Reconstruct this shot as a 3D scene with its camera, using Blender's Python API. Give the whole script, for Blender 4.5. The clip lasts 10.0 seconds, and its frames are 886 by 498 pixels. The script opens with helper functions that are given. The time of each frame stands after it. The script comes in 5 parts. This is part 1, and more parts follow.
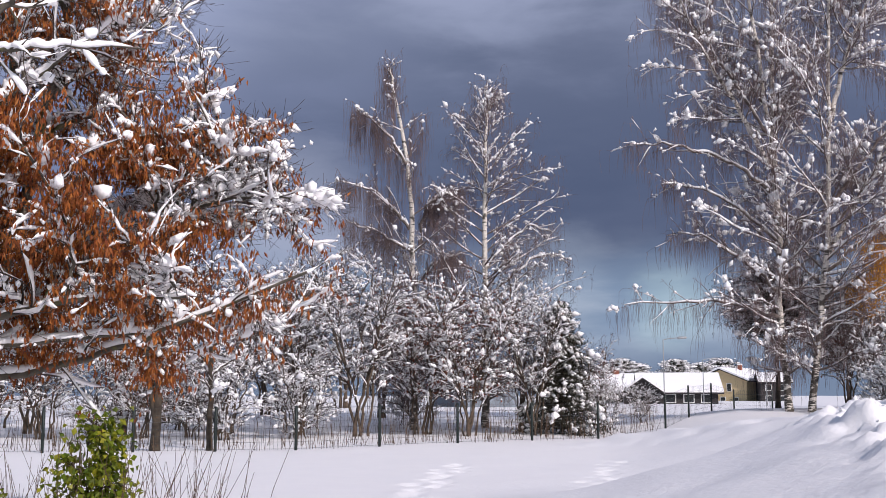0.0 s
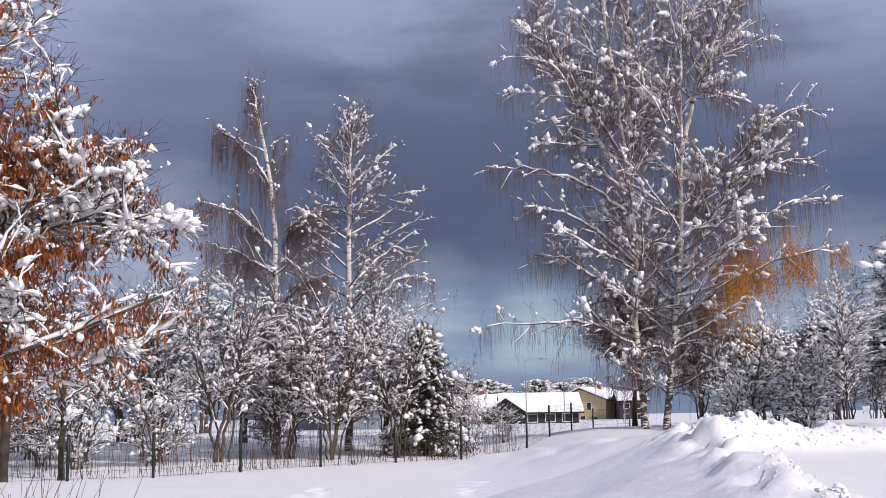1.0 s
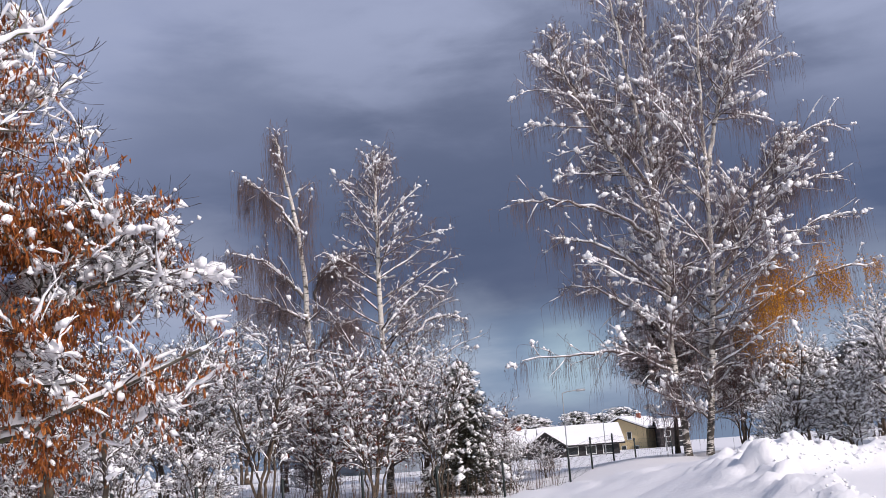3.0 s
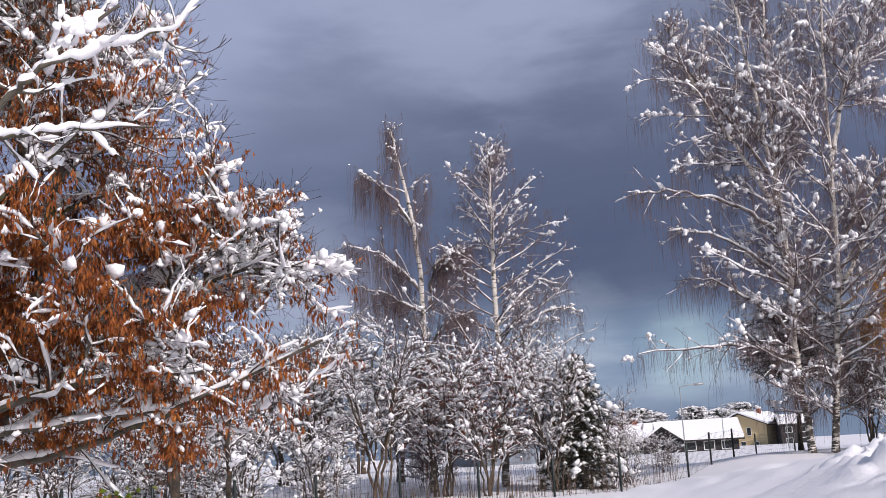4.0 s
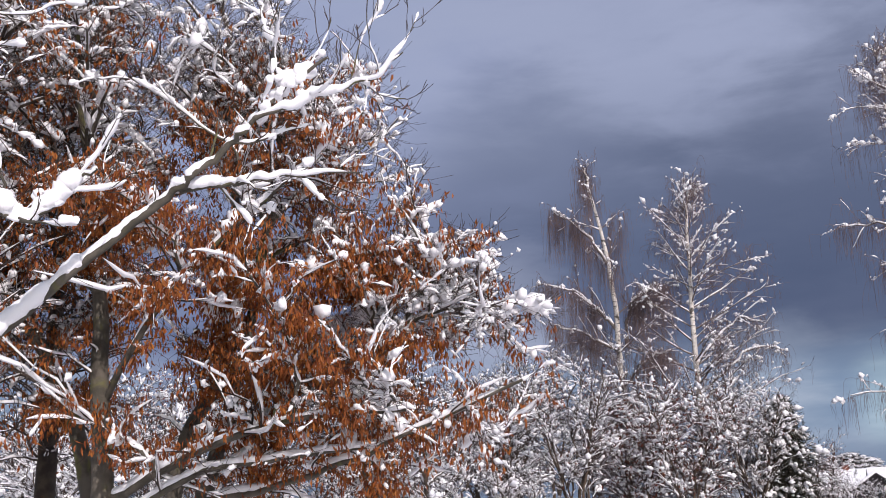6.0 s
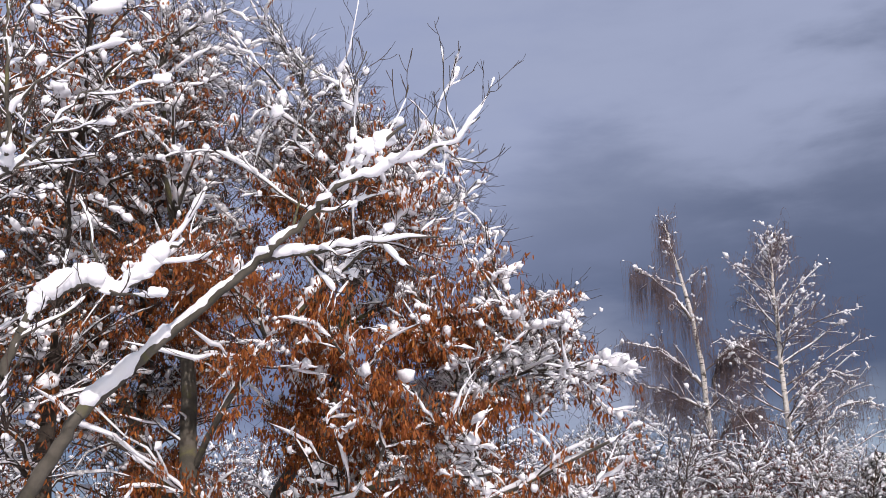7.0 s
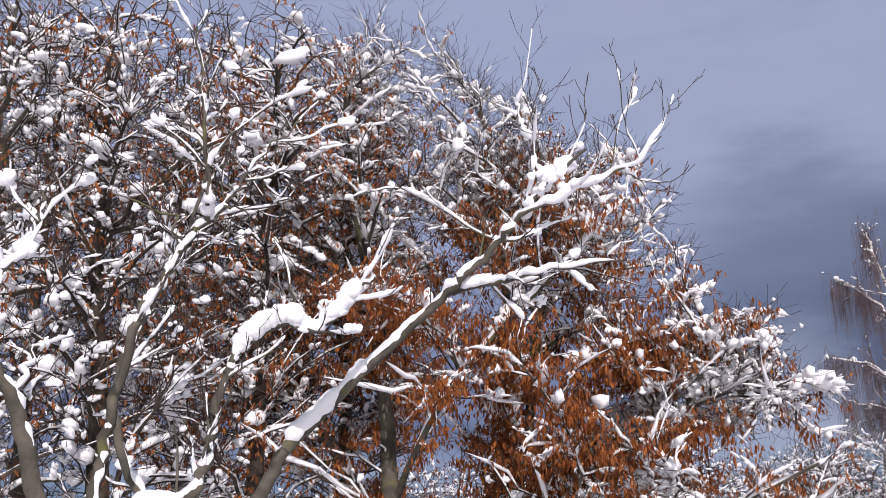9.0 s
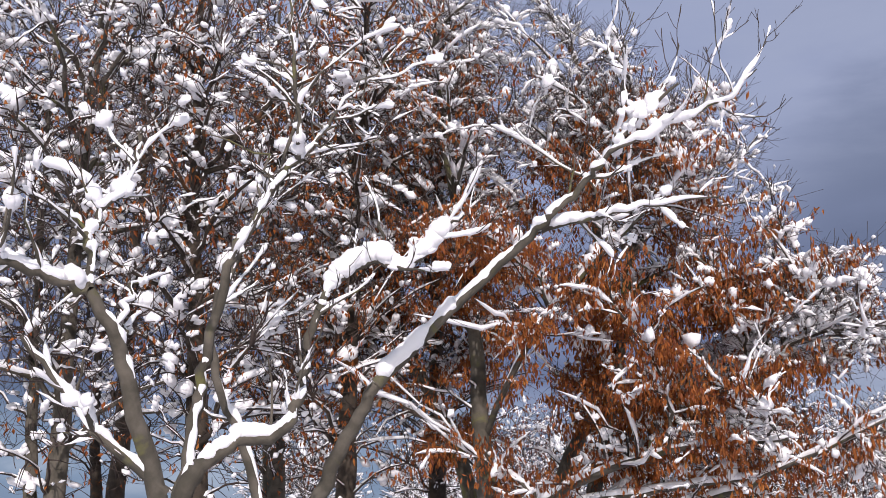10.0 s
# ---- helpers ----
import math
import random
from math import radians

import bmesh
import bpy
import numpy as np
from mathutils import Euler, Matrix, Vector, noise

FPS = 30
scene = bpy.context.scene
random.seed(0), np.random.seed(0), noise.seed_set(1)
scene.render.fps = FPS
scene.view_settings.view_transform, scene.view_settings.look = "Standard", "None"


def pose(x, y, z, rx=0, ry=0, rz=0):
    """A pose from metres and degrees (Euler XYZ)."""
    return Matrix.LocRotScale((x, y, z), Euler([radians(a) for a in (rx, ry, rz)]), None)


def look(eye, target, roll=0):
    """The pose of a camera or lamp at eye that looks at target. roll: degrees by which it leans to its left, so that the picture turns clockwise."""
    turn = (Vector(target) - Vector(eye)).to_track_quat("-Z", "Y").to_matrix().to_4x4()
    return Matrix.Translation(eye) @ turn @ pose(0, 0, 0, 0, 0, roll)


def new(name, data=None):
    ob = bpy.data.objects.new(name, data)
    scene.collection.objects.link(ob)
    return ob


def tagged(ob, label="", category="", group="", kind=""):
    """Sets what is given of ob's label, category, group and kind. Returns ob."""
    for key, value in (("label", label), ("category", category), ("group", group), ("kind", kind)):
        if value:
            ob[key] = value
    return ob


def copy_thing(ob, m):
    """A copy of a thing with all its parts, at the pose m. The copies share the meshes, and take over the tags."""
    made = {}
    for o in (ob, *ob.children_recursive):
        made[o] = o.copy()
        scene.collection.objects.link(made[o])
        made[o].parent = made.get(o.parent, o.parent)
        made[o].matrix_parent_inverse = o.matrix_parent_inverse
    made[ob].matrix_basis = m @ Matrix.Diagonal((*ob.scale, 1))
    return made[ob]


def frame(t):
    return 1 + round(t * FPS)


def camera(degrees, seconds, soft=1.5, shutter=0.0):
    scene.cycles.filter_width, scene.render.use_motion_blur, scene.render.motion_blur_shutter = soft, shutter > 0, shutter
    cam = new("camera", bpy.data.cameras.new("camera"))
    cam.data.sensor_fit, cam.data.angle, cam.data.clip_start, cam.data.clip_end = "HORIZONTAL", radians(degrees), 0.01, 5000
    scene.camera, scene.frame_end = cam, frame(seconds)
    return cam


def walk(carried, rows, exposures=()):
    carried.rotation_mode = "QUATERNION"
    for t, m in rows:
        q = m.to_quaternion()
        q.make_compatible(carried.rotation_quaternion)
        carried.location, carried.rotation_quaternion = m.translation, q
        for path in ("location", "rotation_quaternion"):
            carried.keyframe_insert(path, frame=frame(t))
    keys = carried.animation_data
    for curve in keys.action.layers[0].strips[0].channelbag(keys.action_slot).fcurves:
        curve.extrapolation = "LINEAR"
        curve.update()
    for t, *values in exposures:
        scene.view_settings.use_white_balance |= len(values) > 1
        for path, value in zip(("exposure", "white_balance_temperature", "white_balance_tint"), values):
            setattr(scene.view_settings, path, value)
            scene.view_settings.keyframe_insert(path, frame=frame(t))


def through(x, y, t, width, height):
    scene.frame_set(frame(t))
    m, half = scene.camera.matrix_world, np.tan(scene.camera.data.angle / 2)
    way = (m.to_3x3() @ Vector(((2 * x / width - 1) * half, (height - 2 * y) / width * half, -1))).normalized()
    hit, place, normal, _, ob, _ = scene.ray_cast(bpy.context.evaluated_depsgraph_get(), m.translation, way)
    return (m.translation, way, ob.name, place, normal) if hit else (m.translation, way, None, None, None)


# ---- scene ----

# ---- camera ----
EYE, TILT = 1.7, 7.6
cam = camera(44.06, 10.0, soft=0.7)
ROWS = [
    (0.0, 0.0, 0.0, 0.0, 0.0, 0.0, 0.0),
    (0.5, 0.023, -0.018, 0.01, -3.84, 0.75, -0.25),
    (1.0, 0.04, -0.026, 0.011, -7.05, 1.14, -0.02),
    (1.5, 0.048, -0.019, 0.006, -9.14, 1.52, 0.81),
    (2.0, 0.039, -0.04, 0.015, -9.52, 2.13, 1.93),
    (3.5, -0.028, 0.026, 0.015, -2.43, 3.41, 3.54),
    (4.0, -0.051, 0.023, 0.013, 0.49, 3.11, 3.2),
    (4.5, -0.066, 0.033, 0.017, 3.17, 2.92, 2.91),
    (5.0, -0.072, 0.02, 0.023, 5.74, 3.22, 2.84),
    (5.5, -0.091, 0.016, 0.026, 8.19, 4.19, 2.86),
    (7.0, -0.113, 0.006, 0.045, 14.93, 9.1, 4.0),
    (7.5, -0.103, -0.008, 0.052, 16.77, 10.67, 4.67),
    (8.0, -0.095, -0.029, 0.056, 18.92, 11.74, 5.28),
    (8.5, -0.099, -0.014, 0.056, 21.75, 11.98, 5.49),
    (9.0, -0.103, -0.011, 0.054, 25.1, 11.3, 5.37),
    (9.5, -0.08, -0.001, 0.063, 28.18, 9.88, 5.02),
    (10.0, -0.083, -0.002, 0.049, 29.86, 8.48, 4.68),
]
walk(cam, [(t, pose(0, 0, EYE, TILT, 0, 0) @ pose(x, y, z, 90 + pitch, roll, yaw)) for t, x, y, z, yaw, pitch, roll in ROWS])

# ---- light: low sun behind the camera's right shoulder, storm clouds ahead ----
SUN_EL, SUN_AZ = 34.0, 145.0        # degrees; azimuth clockwise from +y
sun_dir = Vector((math.sin(radians(SUN_AZ)) * math.cos(radians(SUN_EL)), math.cos(radians(SUN_AZ)) * math.cos(radians(SUN_EL)), math.sin(radians(SUN_EL))))
lamp = bpy.data.lights.new("sun", "SUN")
lamp.energy, lamp.angle, lamp.color = 3.65, radians(0.6), (1.0, 0.902, 0.885)
sun = new("sun", lamp)
sun.matrix_world = look(sun_dir * 60, (0, 0, 0))


class Nodes:
    """Short way to build a node tree."""

    def __init__(self, tree):
        self.t = tree
        tree.nodes.clear()

    def n(self, kind):
        return self.t.nodes.new(kind)

    def link(self, a, b):
        self.t.links.new(a, b)

    def put(self, sock, v):
        if hasattr(v, "is_output"):
            self.link(v, sock)
        else:
            sock.default_value = v

    def math(self, op, a, b=0.0, c=0.0):
        m = self.n("ShaderNodeMath")
        m.operation = op
        for i, v in enumerate((a, b, c)):
            self.put(m.inputs[i], v)
        return m.outputs[0]

    def smooth(self, x, lo, hi, a=0.0, b=1.0):
        m = self.n("ShaderNodeMapRange")
        m.interpolation_type = "SMOOTHSTEP"
        for i, v in enumerate((x, lo, hi, a, b)):
            self.put(m.inputs[i], v)
        return m.outputs[0]

    def mix(self, f, a, b, blend="MIX"):
        m = self.n("ShaderNodeMix")
        m.data_type, m.blend_type = "RGBA", blend
        self.put(m.inputs[0], f)
        self.put(m.inputs[6], a)
        self.put(m.inputs[7], b)
        return m.outputs[2]

    def noise(self, vec, scale, detail=4.0, rough=0.55, dist=0.0):
        m = self.n("ShaderNodeTexNoise")
        if vec is not None:
            self.link(vec, m.inputs["Vector"])
        m.inputs["Scale"].default_value, m.inputs["Detail"].default_value = scale, detail
        m.inputs["Roughness"].default_value, m.inputs["Distortion"].default_value = rough, dist
        return m.outputs[0]

    def stretch(self, vec, sx, sy, sz, loc=(0, 0, 0)):
        m = self.n("ShaderNodeMapping")
        self.link(vec, m.inputs[0])
        m.inputs["Scale"].default_value = (sx, sy, sz)
        m.inputs["Location"].default_value = loc
        return m.outputs[0]


def rgb(r, g, b):
    return (r, g, b, 1.0)


world = bpy.data.worlds.new("world")
scene.world = world
world.use_nodes = True
w = Nodes(world.node_tree)
gen = w.n("ShaderNodeTexCoord").outputs["Generated"]
sep = w.n("ShaderNodeSeparateXYZ")
w.link(gen, sep.inputs[0])
dx, dy, dz = sep.outputs
sky = w.n("ShaderNodeTexSky")
sky.sky_type = "NISHITA"
sky.sun_disc, sky.sun_elevation, sky.sun_rotation = False, radians(SUN_EL), radians(SUN_AZ)
clear = w.mix(1.0, sky.outputs[0], rgb(0.10, 0.10, 0.10), "MULTIPLY")
turb = w.noise(w.stretch(gen, 1.0, 1.0, 3.0), 2.6, 5.0, 0.5, 0.2)
fine = w.noise(w.stretch(gen, 1.0, 1.0, 3.4, (3, 1, 0)), 7.0, 6.0, 0.55, 0.2)
el = w.math("ADD", dz, w.math("MULTIPLY", w.math("SUBTRACT", turb, 0.5), 0.10))
# cloud deck: dark blue-grey belly, paler high up, light under its far edge
def toward(az, elev):
    v = w.n("ShaderNodeVectorMath")
    v.operation = "DOT_PRODUCT"
    w.link(gen, v.inputs[0])
    v.inputs[1].default_value = (-math.sin(radians(az)) * math.cos(radians(elev)), math.cos(radians(az)) * math.cos(radians(elev)), math.sin(radians(elev)))
    return v.outputs["Value"]


def puff(az, elev, size, hard=0.45):
    """A soft cloud about that way, frayed by the turbulence."""
    d = w.math("ADD", toward(az, elev), w.math("MULTIPLY", w.math("ADD", w.math("SUBTRACT", turb, 0.5), w.math("MULTIPLY", w.math("SUBTRACT", fine, 0.5), 0.8)), 1.8 * (1 - math.cos(radians(size)))))
    return w.smooth(d, math.cos(radians(size)), math.cos(radians(size * hard)))


deck = w.mix(w.smooth(el, 0.19, 0.38), rgb(0.102, 0.134, 0.238), rgb(0.345, 0.388, 0.555))
deck = w.mix(w.smooth(fine, 0.38, 0.75, 0.0, 0.35), deck, rgb(0.25, 0.29, 0.44))
deck = w.mix(w.math("MULTIPLY", puff(-12, 11.5, 17, 0.1), 0.7), deck, rgb(0.082, 0.107, 0.188))
deck = w.mix(w.math("MULTIPLY", puff(30, 20, 28, 0.1), 0.4), deck, rgb(0.33, 0.38, 0.60))
deck = w.mix(w.math("MULTIPLY", puff(8.3, 8.8, 5.6, 0.0), 0.95), deck, rgb(0.38, 0.42, 0.57))
deck = w.mix(w.math("MULTIPLY", puff(5, 15.5, 9, 0.0), 0.5), deck, rgb(0.11, 0.14, 0.235))
deck = w.mix(w.math("MULTIPLY", puff(-27, 6.5, 5.0), 0.5), deck, rgb(0.24, 0.28, 0.38))
low = w.mix(w.smooth(fine, 0.40, 0.66), rgb(0.22, 0.30, 0.44), rgb(0.36, 0.43, 0.56))
low = w.mix(w.math("MULTIPLY", puff(-11.8, 5.0, 3.2, 0.0), 0.6), low, rgb(0.46, 0.61, 0.70))
low = w.mix(w.smooth(dz, 0.015, 0.06, 1.0, 0.0), low, rgb(0.19, 0.25, 0.37))
cloud = w.mix(w.smooth(el, 0.075, 0.15), low, deck)
cloud = w.mix(w.math("MULTIPLY", puff(-6.0, 5.5, 4.0, 0.0), 0.4), cloud, rgb(0.38, 0.44, 0.56))
both = w.mix(w.smooth(dy, -0.35, 0.25), clear, cloud)
back = w.n("ShaderNodeBackground")
w.link(both, back.inputs[0])
out = w.n("ShaderNodeOutputWorld")
w.link(back.outputs[0], out.inputs[0])


# ---- materials ----
def material(name, rough=0.7, metal=0.0, spec=0.3):
    m = bpy.data.materials.new(name)
    m.use_nodes = True
    g = Nodes(m.node_tree)
    p, o = g.n("ShaderNodeBsdfPrincipled"), g.n("ShaderNodeOutputMaterial")
    g.link(p.outputs[0], o.inputs[0])
    p.inputs["Roughness"].default_value, p.inputs["Metallic"].default_value = rough, metal
    p.inputs["Specular IOR Level"].default_value = spec
    g.p, g.m = p, m
    g.pos = g.n("ShaderNodeTexCoord").outputs["Object"]
    return g


def bump(g, height, strength, distance):
    b = g.n("ShaderNodeBump")
    b.inputs["Strength"].default_value, b.inputs["Distance"].default_value = strength, distance
    g.link(height, b.inputs["Height"])
    g.link(b.outputs[0], g.p.inputs["Normal"])


def speckled(name, a, b, scale=6.0, rough=0.8, bumps=0.3, dist=0.01, c=None):
    """Two colours in soft patches with fine grain, and a third in rare stains."""
    g = material(name, rough)
    col = g.mix(g.smooth(g.noise(g.pos, scale, 5), 0.35, 0.65), rgb(*a), rgb(*b))
    if c:
        col = g.mix(g.smooth(g.noise(g.pos, scale * 0.4, 4, 0.6, 0.6), 0.55, 0.68), col, rgb(*c))
    g.link(col, g.p.inputs["Base Color"])
    bump(g, g.noise(g.pos, scale * 8, 6, 0.65), bumps, dist)
    return g.m


def snow_material(name, grain=30.0, strength=0.25, dist=0.02, white=1.0):
    g = material(name, 0.55, 0.0, 0.25)
    g.link(g.mix(g.noise(g.pos, 1.3, 5), rgb(0.84 * white, 0.83 * white, 0.86 * white), rgb(0.90 * white, 0.885 * white, 0.90 * white)), g.p.inputs["Base Color"])
    g.p.inputs["Subsurface Weight"].default_value = 0.0
    bump(g, g.math("ADD", g.noise(g.pos, grain, 6, 0.6), g.math("MULTIPLY", g.noise(g.pos, grain * 0.15, 4), 1.5)), strength, dist)
    return g.m


def leaf_material(name, cols, rough=0.6, through=0.3):
    g = material(name, rough, 0.0, 0.25)
    rnd = g.n("ShaderNodeNewGeometry").outputs["Random Per Island"]
    ramp = g.n("ShaderNodeValToRGB")
    while len(ramp.color_ramp.elements) < len(cols):
        ramp.color_ramp.elements.new(0.5)
    for k, c in enumerate(cols):
        ramp.color_ramp.elements[k].position = k / (len(cols) - 1)
        ramp.color_ramp.elements[k].color = rgb(*c)
    g.link(rnd, ramp.inputs[0])
    col = g.mix(g.noise(g.pos, 60, 3), ramp.outputs[0], rgb(0.05, 0.02, 0.01), "MIX")
    col = g.mix(0.7, col, ramp.outputs[0])
    g.link(col, g.p.inputs["Base Color"])
    tr = g.n("ShaderNodeBsdfTranslucent")
    g.link(ramp.outputs[0], tr.inputs[0])
    mx = g.n("ShaderNodeMixShader")
    mx.inputs[0].default_value = through
    g.link(g.p.outputs[0], mx.inputs[1])
    g.link(tr.outputs[0], mx.inputs[2])
    g.link(mx.outputs[0], g.t.nodes["Material Output"].inputs[0])
    return g.m


def birch_material():
    g = material("birch_bark", 0.65)
    bands = g.noise(g.stretch(g.pos, 3.0, 3.0, 14.0), 1.0, 5, 0.6)
    big = g.noise(g.stretch(g.pos, 2.0, 2.0, 3.0), 1.0, 4)
    col = g.mix(g.smooth(g.noise(g.pos, 12, 4), 0.3, 0.7), rgb(0.72, 0.68, 0.64), rgb(0.50, 0.45, 0.40))
    part = g.n("ShaderNodeSeparateXYZ")
    g.link(g.pos, part.inputs[0])
    old = g.smooth(part.outputs[2], 1.0, 6.0, 0.10, 0.0)      # old bark splits dark near the foot
    col = g.mix(g.smooth(g.math("ADD", bands, old), 0.57, 0.63), col, rgb(0.05, 0.045, 0.04))
    col = g.mix(g.smooth(g.math("ADD", big, old), 0.58, 0.65), col, rgb(0.07, 0.06, 0.05))
    g.link(col, g.p.inputs["Base Color"])
    bump(g, bands, 0.4, 0.02)
    return g.m


def plain(name, col, rough=0.6, metal=0.0, spec=0.4, vary=0.12):
    g = material(name, rough, metal, spec)
    g.link(g.mix(g.smooth(g.noise(g.pos, 4.0, 6, 0.6), 0.3, 0.7), rgb(*col), rgb(*[c * (1 - vary) for c in col])), g.p.inputs["Base Color"])
    bump(g, g.noise(g.pos, 40, 4), 0.1, 0.003)
    return g.m


SNOW = snow_material("snow", 26, 0.35, 0.02)
SNOW_GROUND = snow_material("snow_ground", 9, 0.35, 0.05, 0.92)
BARK_GREY = speckled("bark_grey_olive", (0.06, 0.053, 0.041), (0.12, 0.104, 0.084), 5, 0.8, 0.5, 0.015, (0.12, 0.115, 0.045))
BARK_DARK = speckled("bark_dark_lichen", (0.03, 0.023, 0.018), (0.065, 0.05, 0.037), 6, 0.85, 0.5, 0.02, (0.20, 0.085, 0.03))
BARK_BROWN = speckled("bark_brown", (0.055, 0.04, 0.03), (0.11, 0.08, 0.058), 6, 0.85, 0.4, 0.015)
TWIG = speckled("twig_brown", (0.032, 0.023, 0.02), (0.075, 0.054, 0.046), 3, 0.8, 0.1)
TWIG_BIRCH = speckled("twig_birch_purple", (0.115, 0.082, 0.082), (0.19, 0.135, 0.13), 1.5, 0.8, 0.1)
BIRCH = birch_material()
BARK_BIRCH_LIMB = speckled("bark_birch_limb", (0.075, 0.056, 0.05), (0.20, 0.165, 0.15), 4, 0.75, 0.3, 0.01)
LEAF_RUSSET = leaf_material("leaf_russet", [(0.15, 0.042, 0.018), (0.36, 0.10, 0.024), (0.46, 0.17, 0.038), (0.20, 0.045, 0.02), (0.38, 0.12, 0.027), (0.27, 0.10, 0.04)])
LEAF_RED = leaf_material("leaf_dark_red", [(0.12, 0.025, 0.016), (0.22, 0.05, 0.025), (0.17, 0.07, 0.035)])
LEAF_YELLOW = leaf_material("leaf_yellow", [(0.60, 0.27, 0.02), (0.72, 0.36, 0.03), (0.45, 0.17, 0.02), (0.66, 0.33, 0.03)])
LEAF_GREEN = leaf_material("leaf_green", [(0.07, 0.12, 0.01), (0.19, 0.24, 0.016), (0.05, 0.085, 0.009), (0.34, 0.33, 0.025), (0.11, 0.15, 0.012)], 0.45)
NEEDLE = leaf_material("needle_dark", [(0.016, 0.02, 0.014), (0.028, 0.034, 0.022), (0.026, 0.024, 0.018)], 0.6, 0.1)
REED = leaf_material("dry_stalk", [(0.09, 0.06, 0.045), (0.18, 0.12, 0.08), (0.06, 0.042, 0.034)], 0.8, 0.1)
FENCE = plain("fence_dark_green", (0.012, 0.019, 0.018), 0.45, 0.2)
WIRE = plain("wire_dark", (0.05, 0.055, 0.055), 0.5, 0.5)
WALL_YELLOW = plain("wall_ochre", (0.62, 0.48, 0.28), 0.85)
WALL_GREY = plain("wall_grey_blue", (0.20, 0.23, 0.27), 0.85)
WALL_WHITE = plain("wall_pale", (0.62, 0.62, 0.62), 0.85)
WALL_DARK = plain("wall_dark", (0.032, 0.028, 0.03), 0.8)
TRIM_WHITE = plain("trim_white", (0.72, 0.72, 0.72), 0.6)
GLASS = plain("window_glass", (0.02, 0.025, 0.03), 0.08, 0.0, 0.6, 0.3)
STEEL = plain("lamp_steel", (0.33, 0.34, 0.35), 0.45, 0.4)
BRICK_RED = plain("brick_red", (0.25, 0.09, 0.06), 0.85)
TYRE = plain("tyre_rubber", (0.02, 0.02, 0.02), 0.9)


# ---- mesh helpers ----
class Acc:
    """Collects vertices and faces for one mesh."""

    def __init__(self):
        self.v, self.f, self.n = [], [], 0

    def add(self, verts, *faces):
        self.v.append(np.asarray(verts, float).reshape(-1, 3))
        for f in faces:
            self.f.append(np.asarray(f) + self.n)
        self.n += len(self.v[-1])


def mesh(name, acc, mat, parent=None, label="", kind="", smooth=True):
    me = bpy.data.meshes.new(name)
    if acc.n:
        v = np.concatenate(acc.v)
        sizes = np.concatenate([np.full(len(f), f.shape[1]) for f in acc.f])
        loops = np.concatenate([f.ravel() for f in acc.f]).astype(np.int32)
        me.vertices.add(len(v))
        me.vertices.foreach_set("co", v.ravel().astype(np.float32))
        me.loops.add(len(loops))
        me.loops.foreach_set("vertex_index", loops)
        me.polygons.add(len(sizes))
        me.polygons.foreach_set("loop_start", np.concatenate([[0], np.cumsum(sizes)[:-1]]).astype(np.int32))
        me.polygons.foreach_set("use_smooth", np.full(len(sizes), smooth))
        me.update(calc_edges=True)
        me.validate()
    me.materials.append(mat)
    ob = new(name, me)
    if parent:
        ob.parent = parent
    return tagged(ob, label, "", "", kind)


def root(name, at, label, category, group="", turn=0.0, size=1.0):
    ob = new(name)
    ob.matrix_basis = pose(at[0], at[1], at[2], 0, 0, turn) @ Matrix.Diagonal((size, size, size, 1))
    return tagged(ob, label, category, group)


def unit(a):
    return a / np.maximum(np.linalg.norm(a, axis=-1, keepdims=True), 1e-9)


def tubes(acc, paths, radii, sides):
    """Many tubes of equal point counts: paths (m, n, 3), radii (m, n)."""
    paths, radii = np.asarray(paths, float), np.asarray(radii, float)
    m, n = radii.shape
    if not m:
        return
    tan = unit(np.gradient(paths, axis=1))
    mean = unit(tan.mean(1))
    ref = np.where(np.abs(mean[:, 2:3]) > 0.8, np.array([[1.0, 0.2, 0.0]]), np.array([[0.0, 0.0, 1.0]]))[:, None, :]
    u = unit(np.cross(tan, ref))
    s = np.cross(u, tan)
    a = np.arange(sides) * 2 * np.pi / sides
    ring = u[:, :, None] * np.cos(a)[:, None] + s[:, :, None] * np.sin(a)[:, None]
    v = paths[:, :, None] + ring * radii[:, :, None, None]
    i = np.arange(m * n * sides).reshape(m, n, sides)
    j = np.roll(i, -1, 2)
    acc.add(v, np.stack([i[:, :-1], j[:, :-1], j[:, 1:], i[:, 1:]], -1).reshape(-1, 4))


def ico(sub):
    bm = bmesh.new()
    bmesh.ops.create_icosphere(bm, subdivisions=sub, radius=1.0)
    v, f = np.array([x.co for x in bm.verts]), np.array([[x.index for x in p.verts] for p in bm.faces])
    bm.free()
    return v, f


ICO = {0: (np.array([(1, 0, 0), (-1, 0, 0), (0, 1, 0), (0, -1, 0), (0, 0, 1), (0, 0, -1)], float), np.array([(0, 2, 4), (2, 1, 4), (1, 3, 4), (3, 0, 4), (2, 0, 5), (1, 2, 5), (3, 1, 5), (0, 3, 5)])),
       1: ico(1), 2: ico(2)}


